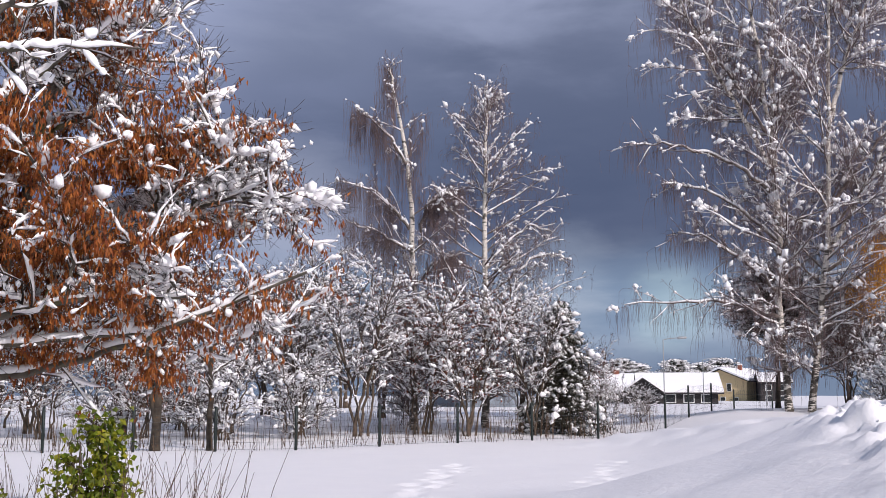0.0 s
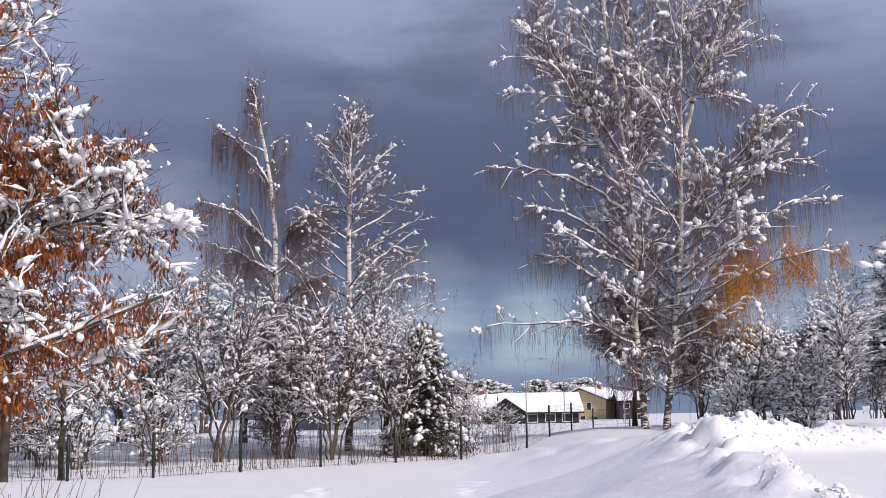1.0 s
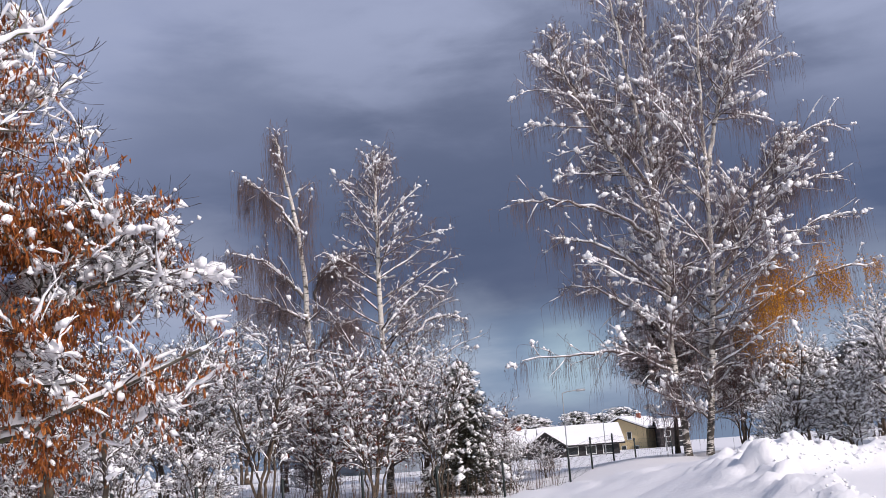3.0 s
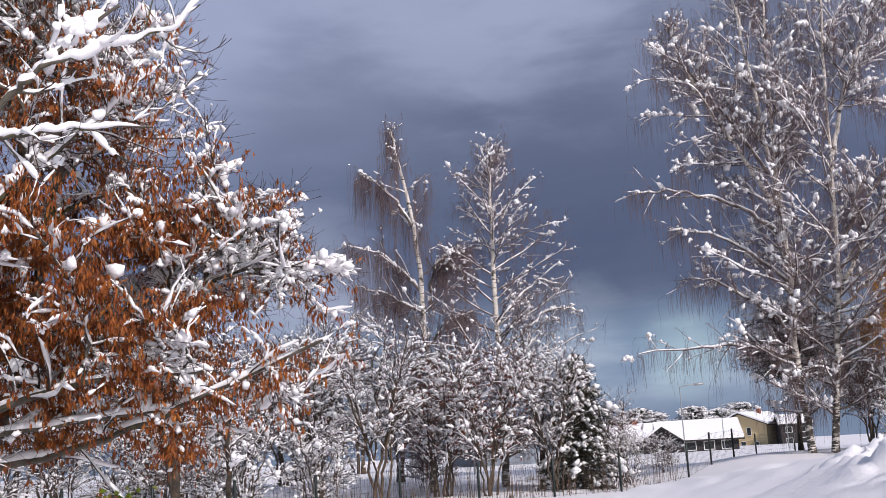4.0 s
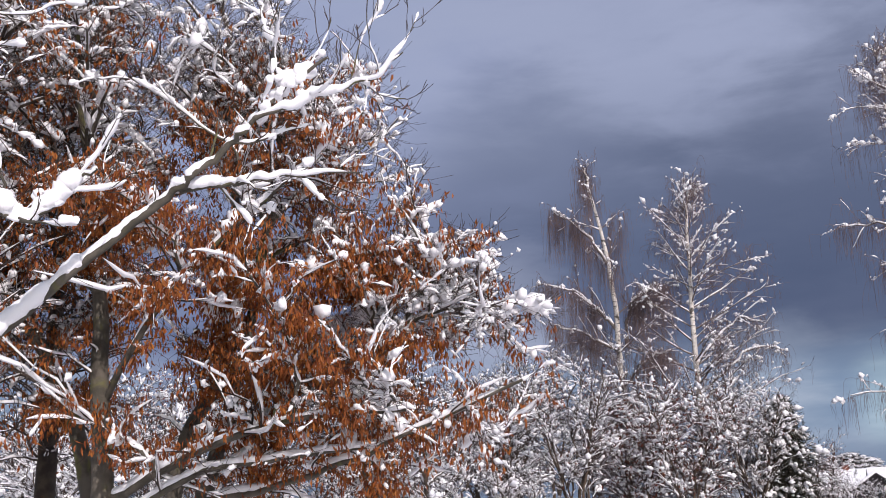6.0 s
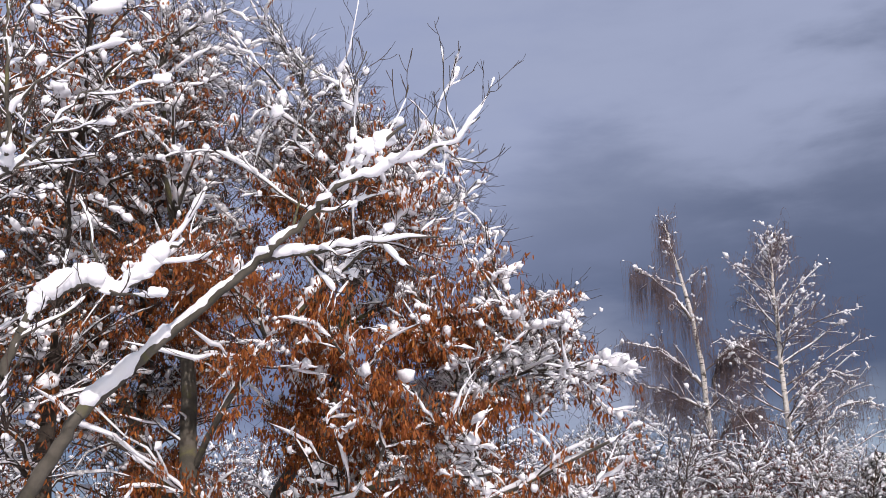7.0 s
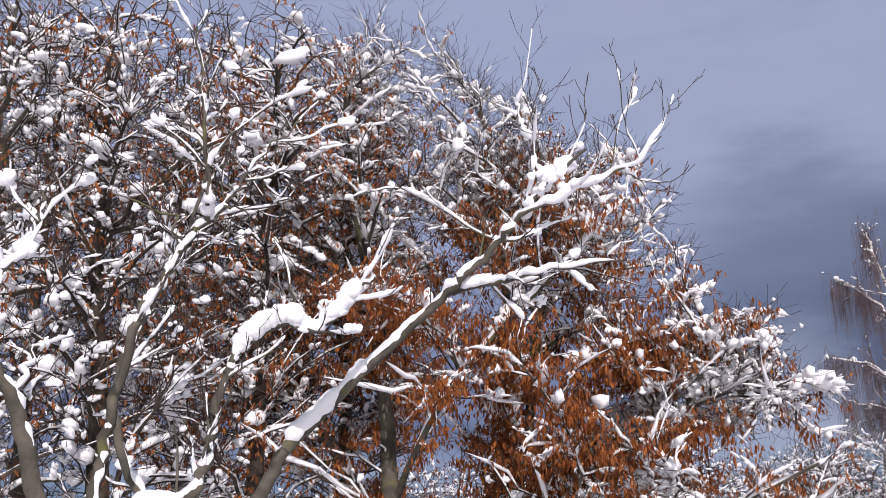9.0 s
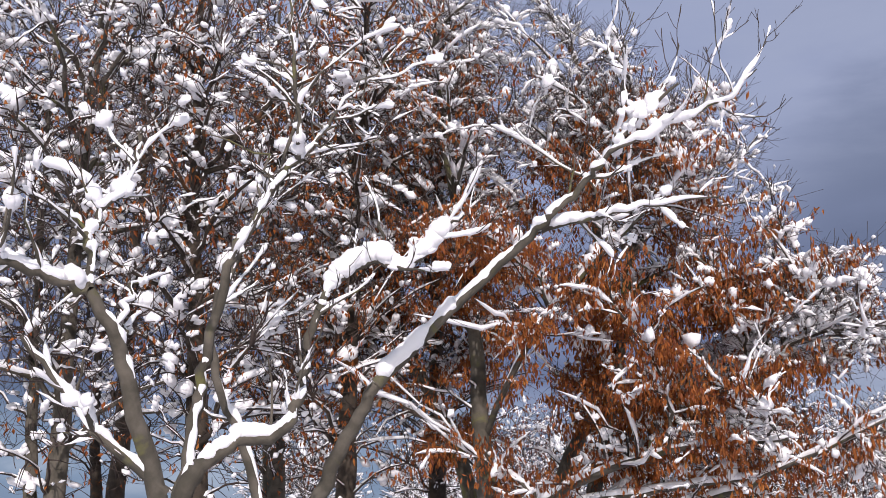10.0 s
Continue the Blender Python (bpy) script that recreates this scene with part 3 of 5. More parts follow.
def near_tree():
    """Grey-barked bare tree near by, its limbs loaded with thick ridges of snow."""
    bx, by = -5.35, 5.6
    at = (bx, by, gz(bx, by))
    g = Grow(21)
    rng = g.rng
    z0 = at[2]
    def L(*pts):
        return [(x - bx, y - by, z - z0) for x, y, z in pts]
    trunk = [g.stem(L((-5.5, 5.4, z0 - 0.1), (-5.45, 5.5, 1.2), (-5.27, 5.48, 2.02), (-5.19, 5.55, 2.26)), 0.085, 0.06, 14),
             g.stem(L((-4.75, 4.95, z0 - 0.1), (-4.75, 4.9, 1.4), (-4.79, 4.82, 1.99), (-4.88, 4.64, 2.57), (-4.91, 4.51, 2.93), (-4.97, 4.34, 3.21)), 0.075, 0.035, 22),
             g.stem(L((-5.6, 6.6, z0 - 0.1), (-5.45, 6.75, 1.4), (-5.19, 6.85, 2.06), (-4.92, 6.91, 2.56), (-4.68, 6.93, 2.93)), 0.075, 0.045, 20)]
    big = [g.stem(L((-5.19, 5.55, 2.26), (-5.01, 5.72, 2.43), (-4.81, 5.89, 2.47), (-4.69, 5.98, 2.7), (-4.65, 6.01, 3.01), (-4.59, 6.06, 3.34)), 0.05, 0.03, 26, 0.2),
           g.stem(L((-4.59, 6.06, 3.34), (-4.46, 6.1, 3.53), (-4.24, 6.21, 3.67), (-4.02, 6.31, 3.62), (-3.8, 6.4, 3.83), (-3.63, 6.45, 3.98)), 0.03, 0.012, 26, 0.2),
           g.stem(L((-4.68, 6.93, 2.93), (-4.29, 7.04, 3.3), (-4.0, 7.07, 3.53), (-3.56, 7.17, 3.89), (-3.27, 7.17, 4.11), (-2.98, 7.17, 4.32), (-2.77, 7.12, 4.49), (-2.52, 7.08, 4.69), (-2.21, 7.06, 4.87)), 0.045, 0.010, 40, 0.2),
           g.stem(L((-3.4, 7.24, 4.02), (-3.03, 7.26, 4.05), (-2.67, 7.26, 4.08), (-2.06, 7.32, 4.07)), 0.024, 0.006, 18, 0.2),
           g.stem(L((-2.76, 7.08, 4.47), (-2.46, 7.11, 4.55), (-2.12, 7.14, 4.66), (-1.89, 7.13, 4.72), (-1.67, 7.11, 4.87)), 0.016, 0.005, 18, 0.2),
           g.stem(L((-2.56, 7.05, 4.66), (-2.59, 7.0, 4.9), (-2.66, 6.94, 5.11), (-2.68, 6.9, 5.28)), 0.012, 0.005, 12, 0.2),
           g.stem(L((-5.3, 5.5, 2.0), (-5.49, 5.82, 2.59), (-5.45, 5.86, 2.99), (-5.34, 5.96, 3.75), (-5.22, 6.06, 4.06), (-5.07, 6.19, 4.43), (-4.87, 6.35, 4.71), (-4.73, 6.45, 5.0)), 0.05, 0.012, 34, 0.2),
           g.stem(L((-4.97, 4.34, 3.21), (-5.04, 4.16, 3.24), (-5.12, 3.94, 3.3), (-5.2, 3.74, 3.32)), 0.035, 0.025, 16, 0.2),
           g.stem(L((-4.97, 4.34, 3.21), (-4.98, 4.33, 3.49), (-4.95, 4.37, 3.67), (-4.85, 4.48, 3.93), (-4.81, 4.52, 4.19)), 0.03, 0.008, 18, 0.2),
           g.stem(L((-4.78, 4.83, 2.06), (-4.99, 4.62, 2.32), (-5.15, 4.44, 2.57), (-5.35, 4.2, 2.96)), 0.035, 0.015, 18, 0.2),
           g.stem(L((-4.95, 6.25, 4.6), (-4.85, 6.11, 4.75), (-4.87, 6.09, 5.23), (-4.9, 6.07, 5.65), (-4.94, 6.04, 6.09)), 0.022, 0.008, 18, 0.2),
           g.stem(L((-5.6, 6.9, z0 - 0.1), (-5.78, 6.9, 2.08), (-6.0, 6.7, 2.88), (-6.09, 6.63, 3.53), (-5.9, 6.79, 4.21), (-5.73, 6.94, 4.67), (-5.5, 7.0, 5.6)), 0.05, 0.012, 30, 0.3)]
    limbs = [(q, r) for q, r in big]
    b1 = [spawn(rng, q, r, 5, 0.25, 0.98, 46, 0.55, 10, 0.5, 0.0045, 0.55, 0.0, 0.2, 0.13, 0.013) for q, r in limbs]
    a1 = tuple(np.concatenate([b[k] for b in b1]) for k in (0, 1))
    crown = [(0.5, 0.8, 4.5, 1.3, 0.9, 1.2, 1.2), (0.2, -0.9, 3.8, 0.6, 0.5, 0.9, 0.5), (0.7, 0.8, 5.6, 1.2, 0.8, 0.9, 0.6)]
    b0 = g.level(inside(rng, 30, crown, 0.5), 0.014, 0.005, 10, 0.6, 0.04, 0.05)
    a1 = tuple(np.concatenate([a1[k], b0[k]]) for k in (0, 1))
    a2 = spawn(rng, *a1, 4, 0.25, 1.0, 40, 0.26, 7, 0.65, 0.003, 0.6, 0.0, 0.1, 0.14, 0.006)
    a3 = spawn(rng, *a2, 2, 0.35, 1.0, 38, 0.12, 5, 0.8, 0.0022, 0.5, 0.0, 0.0, 0.1, 0.004)
    snow = Acc()
    for q, r in big + trunk:
        caps(snow, q, r, np.linspace(0.034, 0.010, 3 * r.shape[1])[None], rng, 0.85, 10, 0.93, 3)
        lumps(snow, q[:, 4:], rng, 0.07, 0.036, 0.95, 2, 0.95)
    b = big[1][0][0, 3:22]
    caps(snow, b[None] + np.array([0, 0, 0.02]), np.full((1, len(b)), 0.03), 0.045, rng, 1.1, 12, 1.4, 3)
    lumps(snow, b[None] + rng.normal(0, 0.015, b[None].shape), rng, 0.4, 0.045, 0.9, 2, 1.2)
    b = big[2][0][0, 30:37]
    lumps(snow, b[None] + rng.normal(0, 0.02, b[None].shape), rng, 0.8, 0.050, 1.0, 2, 1.2)
    caps(snow, *a1, 0.026, rng, 0.45, 8, 0.92, 2)
    caps(snow, *a2, 0.015, rng, 0.2, 6)
    lumps(snow, a1[0][:, 2:], rng, 0.05, 0.034, 1.1, 2)
    lumps(snow, a2[0][:, 2:], rng, 0.03, 0.028, 1.1, 2)
    finish_tree("bare_tree", at, "bare grey-barked tree with thick snow ridges on its limbs", BARK_GREY, TWIG, trunk, big + [a1], [(*a2, 5), (*a3, 4)], snow)


def grove_tree(name, label, bx, by, seed, h, lean, spread, bark, leafy, n=1.0, group="trees of the grove", turn=0.0, leaf_mat=None):
    """Slim tree of the grove: dark stems, a twiggy snow-loaded crown, a few dry leaves."""
    at = (bx, by, gz(bx, by))
    g = Grow(seed)
    rng = g.rng
    trunk = [g.stem([(0, 0, -0.1), (lean * 0.2, 0.1, h * 0.3), (lean * 0.6, 0, h * 0.6), (lean, 0.1, h * 0.95)], 0.016 * h, 0.02, 20)]
    if rng.uniform() < 0.7:
        trunk.append(g.stem([(0.05, 0, 0.6), (-lean * 0.4 - 0.3, 0.1, h * 0.35), (-lean * 0.5 - 0.5, 0.2, h * 0.85)], 0.011 * h, 0.015, 18))
    crown = [(0, 0, h * 0.62, spread, spread, h * 0.27, 2), (lean * 0.8, 0, h * 0.82, spread * 0.75, spread * 0.75, h * 0.2, 1.5), (0, 0, h * 0.42, spread * 0.7, spread * 0.7, h * 0.2, 0.7)]
    a1 = g.level(inside(rng, int(34 * n), crown, 0.5), 0.04, 0.014, 8, 0.7, 0.03, 0.06)
    a2 = g.level(inside(rng, int(330 * n), crown, 0.4), 0.018, 0.007, 6, 0.5, 0.035, 0.05)
    a3 = g.level(inside(rng, int(1600 * n), crown, 0.38), 0.009, 0.004, 4, 0.4, 0.025, bend=0.3)
    a4 = g.level(inside(rng, int(3000 * n), crown, 0.36), 0.0055, 0.003, 3, 0.45, 0.02, longest=0.9, bend=0.15)
    snow = Acc()
    caps(snow, *a1, 0.018, rng, 0.8, 6, 0.85)
    caps(snow, *a2, 0.018, rng, 0.5, 4)
    caps(snow, *a3, 0.014, rng, 0.25, 4)
    lumps(snow, a3[0][:, 1:], rng, 0.08, 0.045)
    lumps(snow, a2[0][:, 1:], rng, 0.10, 0.075)
    lumps(snow, a4[0][:, 1:], rng, 0.07, 0.03, 0.7, 0)
    leaf = Acc()
    if leafy:
        p = a4[0][:, 1:].reshape(-1, 3)
        patch = wave(p[:, 0] + p[:, 1], p[:, 2], 1.8, seed)
        p = p[rng.uniform(0, 1, len(p)) < 1.8 * leafy * np.clip(0.5 + 1.6 * patch, 0, 1)]
        leaves(leaf, np.repeat(p, 2, 0) + rng.normal(0, 0.03, (2 * len(p), 3)), 0.08, 0.032, rng, 0.95)
    return finish_tree(name, at, label, bark, TWIG, trunk, [a1], [(*a2, 4), (*a3, 3), (*a4, 3)], snow, leaf, leaf_mat or LEAF_RUSSET, "scattered dry russet leaves", group, turn)


def birch(name, label, bx, by, seed, stems, boughs, limb_count, profile, veil_count, veil_long, snowy=1.0, yellow=None, veil=0.006, rise=0.55, puff=1.0, group="silver birches"):
    """Silver birch: white stems, limbs that rise and then bow, long hanging twigs as a purple-brown veil, snow lining the limbs."""
    at = (bx, by, gz(bx, by))
    g = Grow(seed)
    rng = g.rng
    trunk = [g.stem(p, r0, r1, 30, 0.2, 0.025) for p, r0, r1 in stems]
    arms = [g.stem(p, r0, 0.012, 16, 0.15, 0.05) for p, r0 in boughs]
    lt, ll = profile
    b1 = [spawn(rng, q, r, int(limb_count * (1.0 if k == 0 else 0.6)), 0.07 if k == 0 else 0.25, 0.985, lambda t: np.interp(t, [0.1, 0.5, 1.0], [72, 56, 36]), lambda t, i: np.interp(t, lt, ll) * (1.0 if k == 0 else 0.6), 12, 0.36, 0.010, rise, rise * 1.05, 0.0, 0.06, 0.05, 1.3) for k, (q, r) in enumerate(trunk)]
    a1 = tuple(np.concatenate([b[k] for b in b1]) for k in (0, 1))
    whole = [a1] + [(np.stack([q[0, j] for j in np.linspace(0, 15, 12).astype(int)])[None], np.interp(np.linspace(0, 15, 12), np.arange(16), r[0])[None]) for q, r in arms]
    wood = tuple(np.concatenate([b[k] for b in whole]) for k in (0, 1))
    ln = np.linalg.norm(np.diff(wood[0], axis=1), axis=2).sum(1)
    a2 = spawn(rng, *wood, np.clip(ln * 4.2, 4, 17).astype(int), 0.12, 1.0, 44, lambda t, i: np.clip(ln[i] * 0.40 * (1.2 - 0.8 * t), 0.3, 1.6), 7, 0.6, 0.006, 0.4, 0.45, 0.25, 0.07, 0.022)
    a3 = spawn(rng, *a2, 3, 0.25, 1.0, 42, 0.42, 5, 0.6, 0.005, 0.1, 0.5, 0.2, 0.1, 0.010)
    src = np.concatenate([a3[0][:, 1:].reshape(-1, 3), a2[0][:, 2:].reshape(-1, 3), wood[0][:, 3:].reshape(-1, 3)] + [q[0, 5:] + rng.normal(0, 0.12, q[0, 5:].shape) for q, r in arms for _ in range(40)])
    src = src[rng.choice(len(src), veil_count)]
    m = len(src)
    hl = veil_long * rng.uniform(0.2, 1.1, (m, 1))
    drift = rng.normal(0, 0.12, (m, 2))
    t = np.linspace(0, 1, 4)
    hang = np.stack([src[:, 0:1] + drift[:, 0:1] * t ** 0.6, src[:, 1:2] + drift[:, 1:2] * t ** 0.6, src[:, 2:3] - hl * t ** 1.2 + 0.06 * np.sin(3.1 * t)], -1)
    hang[:, 1:, :2] += rng.normal(0, 0.022, (m, 3, 2))
    hr = np.linspace(veil, veil * 0.45, 4)[None].repeat(m, 0)
    snow = Acc()
    for q, r in arms:
        caps(snow, q, r, 0.026, rng, 0.8, 6, 0.98, 2)
        lumps(snow, q[:, 5:15], rng, 0.5, 0.075, 0.8, 0, 1.2)
    caps(snow, *a1, 0.035 * snowy * puff, rng, 0.62, 5, 0.95)
    caps(snow, *a2, 0.028 * snowy * puff, rng, 0.40, 4, 0.92)
    lumps(snow, a1[0][:, 4:], rng, 0.15 * snowy, 0.112 * puff, 0.95, 0)
    lumps(snow, a2[0][:, 1:6], rng, 0.12 * snowy, 0.105 * puff, 0.95, 0)
    lumps(snow, a3[0][:, 1:4], rng, 0.07 * snowy, 0.07 * puff, 0.9, 0)
    leaf = Acc()
    if yellow:
        p = hang.reshape(-1, 3)
        cx, cy, cz, rx, ry, rz = yellow
        d = ((p[:, 0] - cx) / rx) ** 2 + ((p[:, 1] - cy) / ry) ** 2 + ((p[:, 2] - cz) / rz) ** 2
        p = p[(d < 1) & (rng.uniform(0, 1, len(p)) < 0.9 - d * 0.7) & (wave(p[:, 0], p[:, 2] * 0.6, 1.3, 77) > -0.08)]
        p = np.repeat(p, 9, 0) + rng.normal(0, 1, (9 * len(p), 3)) * (0.07, 0.07, 0.28)
        leaves(leaf, p, 0.085, 0.05, rng, 0.9)
    return finish_tree(name, at, label, BIRCH, TWIG_BIRCH, trunk, arms + [a1], [(*a2, 3), (*a3, 3), (hang, hr, 3)], snow, leaf, LEAF_YELLOW, "hanging yellow autumn leaves", group, limb_bark=BARK_BIRCH_LIMB)


def shrub(name, label, bx, by, seed, h, spread, stems, n=1.0, group="", bark=None, leafy=0.0, snowy=1.0, turn=0.0, category="shrub", low=0.25, leaf_mat=None, leaf_label="scattered dark red leaves"):
    """Many-stemmed small tree or shrub: rising shoots, each fork and twig holding its snow."""
    at = (bx, by, gz(bx, by))
    g = Grow(seed)
    rng = g.rng
    trunk = []
    for k in range(stems):
        a = k * 2.4 + rng.uniform(0, 1.2)
        s = spread * rng.uniform(0.3, 0.8) * (0.15 if stems == 1 else 1)
        b = rng.normal(0, 0.10 * spread, 2) * (stems > 1)
        trunk.append(g.stem([(b[0], b[1], -0.1), (b[0] + 0.2 * s * math.cos(a), b[1] + 0.2 * s * math.sin(a), h * 0.28), (b[0] + 0.55 * s * math.cos(a), b[1] + 0.55 * s * math.sin(a), h * 0.6), (b[0] + s * math.cos(a), b[1] + s * math.sin(a), h * rng.uniform(0.82, 0.98))], (0.013 if stems == 1 else 0.0095) * h * rng.uniform(0.6, 1.1), 0.012, 16, 0.2, 0.05))
    per = max(4, int((75 if stems < 3 else 36) * n / stems))
    wide = (lambda t, i: spread * np.interp(t, [0.15, 0.45, 1.0], [0.85, 0.8, 0.3])) if stems < 3 else spread * 0.55
    b1 = [spawn(rng, q, r, per, low, 0.98, 44, wide, 8, 0.5, 0.008, 0.5, 0.15, 0.0, 0.08, 0.03) for q, r in trunk]
    crown = [(0, 0, h * 0.70, spread, spread, h * 0.27, 2), (0, 0, h * (0.2 + low), spread * 0.85, spread * 0.85, h * 0.24, 1.2)]
    b1.append(g.level(inside(rng, int(120 * n), crown, 0.4), 0.03, 0.010, 8, 0.6, 0.035, 0.05))
    a2 = tuple(np.concatenate([b[k] for b in b1]) for k in (0, 1))
    a3 = spawn(rng, *a2, 4, 0.2, 1.0, 44, 0.20 * spread + 0.1, 5, 0.6, 0.005, 0.4, 0.2, 0.0, 0.12, 0.012)
    a4 = spawn(rng, *a3, 2, 0.25, 1.0, 42, 0.10 * spread + 0.06, 3, 0.7, 0.004, 0.3, 0.1, 0.0, 0.12, 0.008)
    snow = Acc()
    caps(snow, *a2, 0.022 * snowy, rng, 0.45, 4, 0.95)
    caps(snow, *a3, 0.019 * snowy, rng, 0.22, 3, 0.9)
    lumps(snow, a3[0][:, 2:], rng, 0.10 * snowy, 0.06, 0.8, 0)
    lumps(snow, a2[0][:, 3:], rng, 0.10 * snowy, 0.085, 0.8, 0)
    lumps(snow, a4[0][:, 1:], rng, 0.04 * snowy, 0.038, 0.8, 0)
    leaf = Acc()
    if leafy:
        p = a4[0][:, 1:].reshape(-1, 3)
        p = p[rng.uniform(0, 1, len(p)) < leafy]
        leaves(leaf, p, 0.11, 0.055, rng, 0.8)
    return finish_tree(name, at, label, bark or BARK_BROWN, TWIG, trunk, [], [(*a2, 4), (*a3, 3), (*a4, 3)], snow, leaf, leaf_mat or LEAF_RED, leaf_label, group, turn, category)


def conifer(name, label, bx, by, seed, h, spread, pine=False, bare=0.0, n=1.0, group="", turn=0.0):
    """Spruce or pine: tiers of drooping boughs with needle tufts under pads of snow."""
    at = (bx, by, gz(bx, by))
    g = Grow(seed)
    rng = g.rng
    trunk = [g.stem([(0, 0, -0.1), (0.05, 0, h * 0.4), (0.1, 0.05, h * 0.98)], 0.02 * h, 0.02, 16)]
    k = int(150 * n)
    u = rng.uniform(bare, 1, k) ** (0.8 if not pine else 0.7)
    a = rng.uniform(0, 6.283, k)
    if pine:
        rad = spread * np.sqrt(np.clip(1 - ((u - bare) / (1 - bare) * 1.9 - 0.9) ** 2, 0.05, 1)) * rng.uniform(0.35, 1.15, k)
    else:
        rad = spread * (1.02 - u) ** 0.75 * rng.uniform(0.45, 1.2, k)
    base = np.stack([0.05 * np.ones(k), 0 * a, u * h * 0.97], 1)
    end = base + np.stack([np.cos(a) * rad, np.sin(a) * rad, rad * (-0.28 if not pine else 0.12)], 1)
    mid = (base + end) / 2 + np.array([0, 0, 0.12]) * rad[:, None]
    q = bez(base, mid, end, 7, rng, 0.02)
    r = np.linspace(0.03, 0.008, 7)[None].repeat(k, 0)
    tuft, snow = Acc(), Acc()
    m = 44 if n < 1.15 else 36
    i = rng.integers(0, k, k * m)
    t = rng.uniform(0.15, 1, k * m) ** 0.7
    p = q[i, np.minimum((t * 6).astype(int), 6)] + rng.normal(0, 1, (k * m, 3)) * np.stack([0.16 * rad[i] + 0.06, 0.16 * rad[i] + 0.06, 0.05 * rad[i] + 0.06], 1) * (1.0 if not pine else 1.3)
    leaves(tuft, np.repeat(p, 3, 0) + rng.normal(0, 0.07, (3 * len(p), 3)), 0.19, 0.034, rng, 0.4)
    lumps(snow, q[:, 3:], rng, 0.6 if pine else 0.42, 0.14 if not pine else 0.20, 0.6, 0, 1.2)
    sel = rng.choice(len(p), int(len(p) * 0.05))
    blobs(snow, p[sel] + [0, 0, 0.06], rng.uniform(0.05, 0.13, (len(sel), 1)) * np.array([1.2, 1.0, 0.6]) * (1 if not pine else 1.4), rng, 0)
    return finish_tree(name, at, label, BARK_DARK, TWIG, trunk, [], [(q, r, 4)], snow, tuft, NEEDLE, "dark green needles", group, turn, "conifer")


russet_tree()
near_tree()
for i, (az, d, seed, h, lean, spread, bark, leafy) in enumerate((
        (36, 12.5, 41, 8.8, 0.4, 1.9, BARK_DARK, 0.45), (43, 11.5, 42, 8.6, -0.3, 1.8, BARK_DARK, 0.22), (50, 12.0, 43, 8.8, 0.3, 2.0, BARK_GREY, 0.12),
        (31, 14.5, 44, 9.4, 0.2, 2.0, BARK_DARK, 0.35), (39, 15.0, 45, 10.0, -0.2, 2.1, BARK_GREY, 0.22), (47, 16.0, 46, 10.4, 0.4, 2.3, BARK_DARK, 0.12), (56, 13.0, 47, 9.0, 0.0, 2.0, BARK_GREY, 0.1))):
    grove_tree("grove_tree", "slim dark-stemmed grove tree with snowy twigs and scattered russet leaves", -d * math.sin(radians(az)), d * math.cos(radians(az)), seed, h, lean, spread, bark, leafy)

for x, seed, h, lean in ((-8.2, 48, 9.0, 0.2), (-6.65, 49, 6.0, -0.1)):
    grove_tree("grove_tree", "dark trunk plastered with snow, standing behind the fence", x, 31.6, seed, h, lean, 1.6, BARK_DARK, 0.0, 0.35)

# big pair of birches by the road, and the two behind the fence
birch("silver_birch", "tall silver birch with several white stems and hanging twigs", 13.35, 42.6, 51,
      [([(0, 0, -0.2), (-0.22, 0, 4.2), (-0.1, 0, 7.1), (-0.45, 0, 12), (-1.0, 0, 17), (-1.4, 0, 21)], 0.15, 0.03), ([(-0.15, 0.15, 6.2), (-0.1, 0.3, 12), (0.05, 0.3, 16), (0.2, 0.2, 20)], 0.13, 0.03), ([(-0.4, -0.1, 9.6), (-1.6, 0, 12.0), (-3.3, 0, 15.2), (-4.0, 0, 17.6)], 0.11, 0.03)],
      [([(-0.25, 0, 3.6), (-1.6, 0, 4.1), (-3.4, -0.2, 4.25), (-6.3, -0.2, 4.1)], 0.085), ([(-0.4, 0, 8.6), (-2.2, 0, 9.9), (-4.2, 0, 10.5), (-6.0, 0, 10.5)], 0.075), ([(-0.2, 0, 4.6), (-1.6, 0, 5.9), (-3.2, 0, 6.8), (-4.4, 0, 6.9)], 0.06), ([(-0.2, 0, 6.6), (-1.8, 0, 8.0), (-3.4, 0, 8.8), (-4.7, 0, 8.9)], 0.06), ([(-0.5, 0, 11.0), (-2.0, 0, 13.6), (-3.2, 0, 15.4), (-4.4, 0, 16.4)], 0.06)],
      54, ([0.1, 0.22, 0.5, 0.8, 1.0], [2.0, 3.9, 4.0, 2.7, 0.8]), 11000, 1.3)
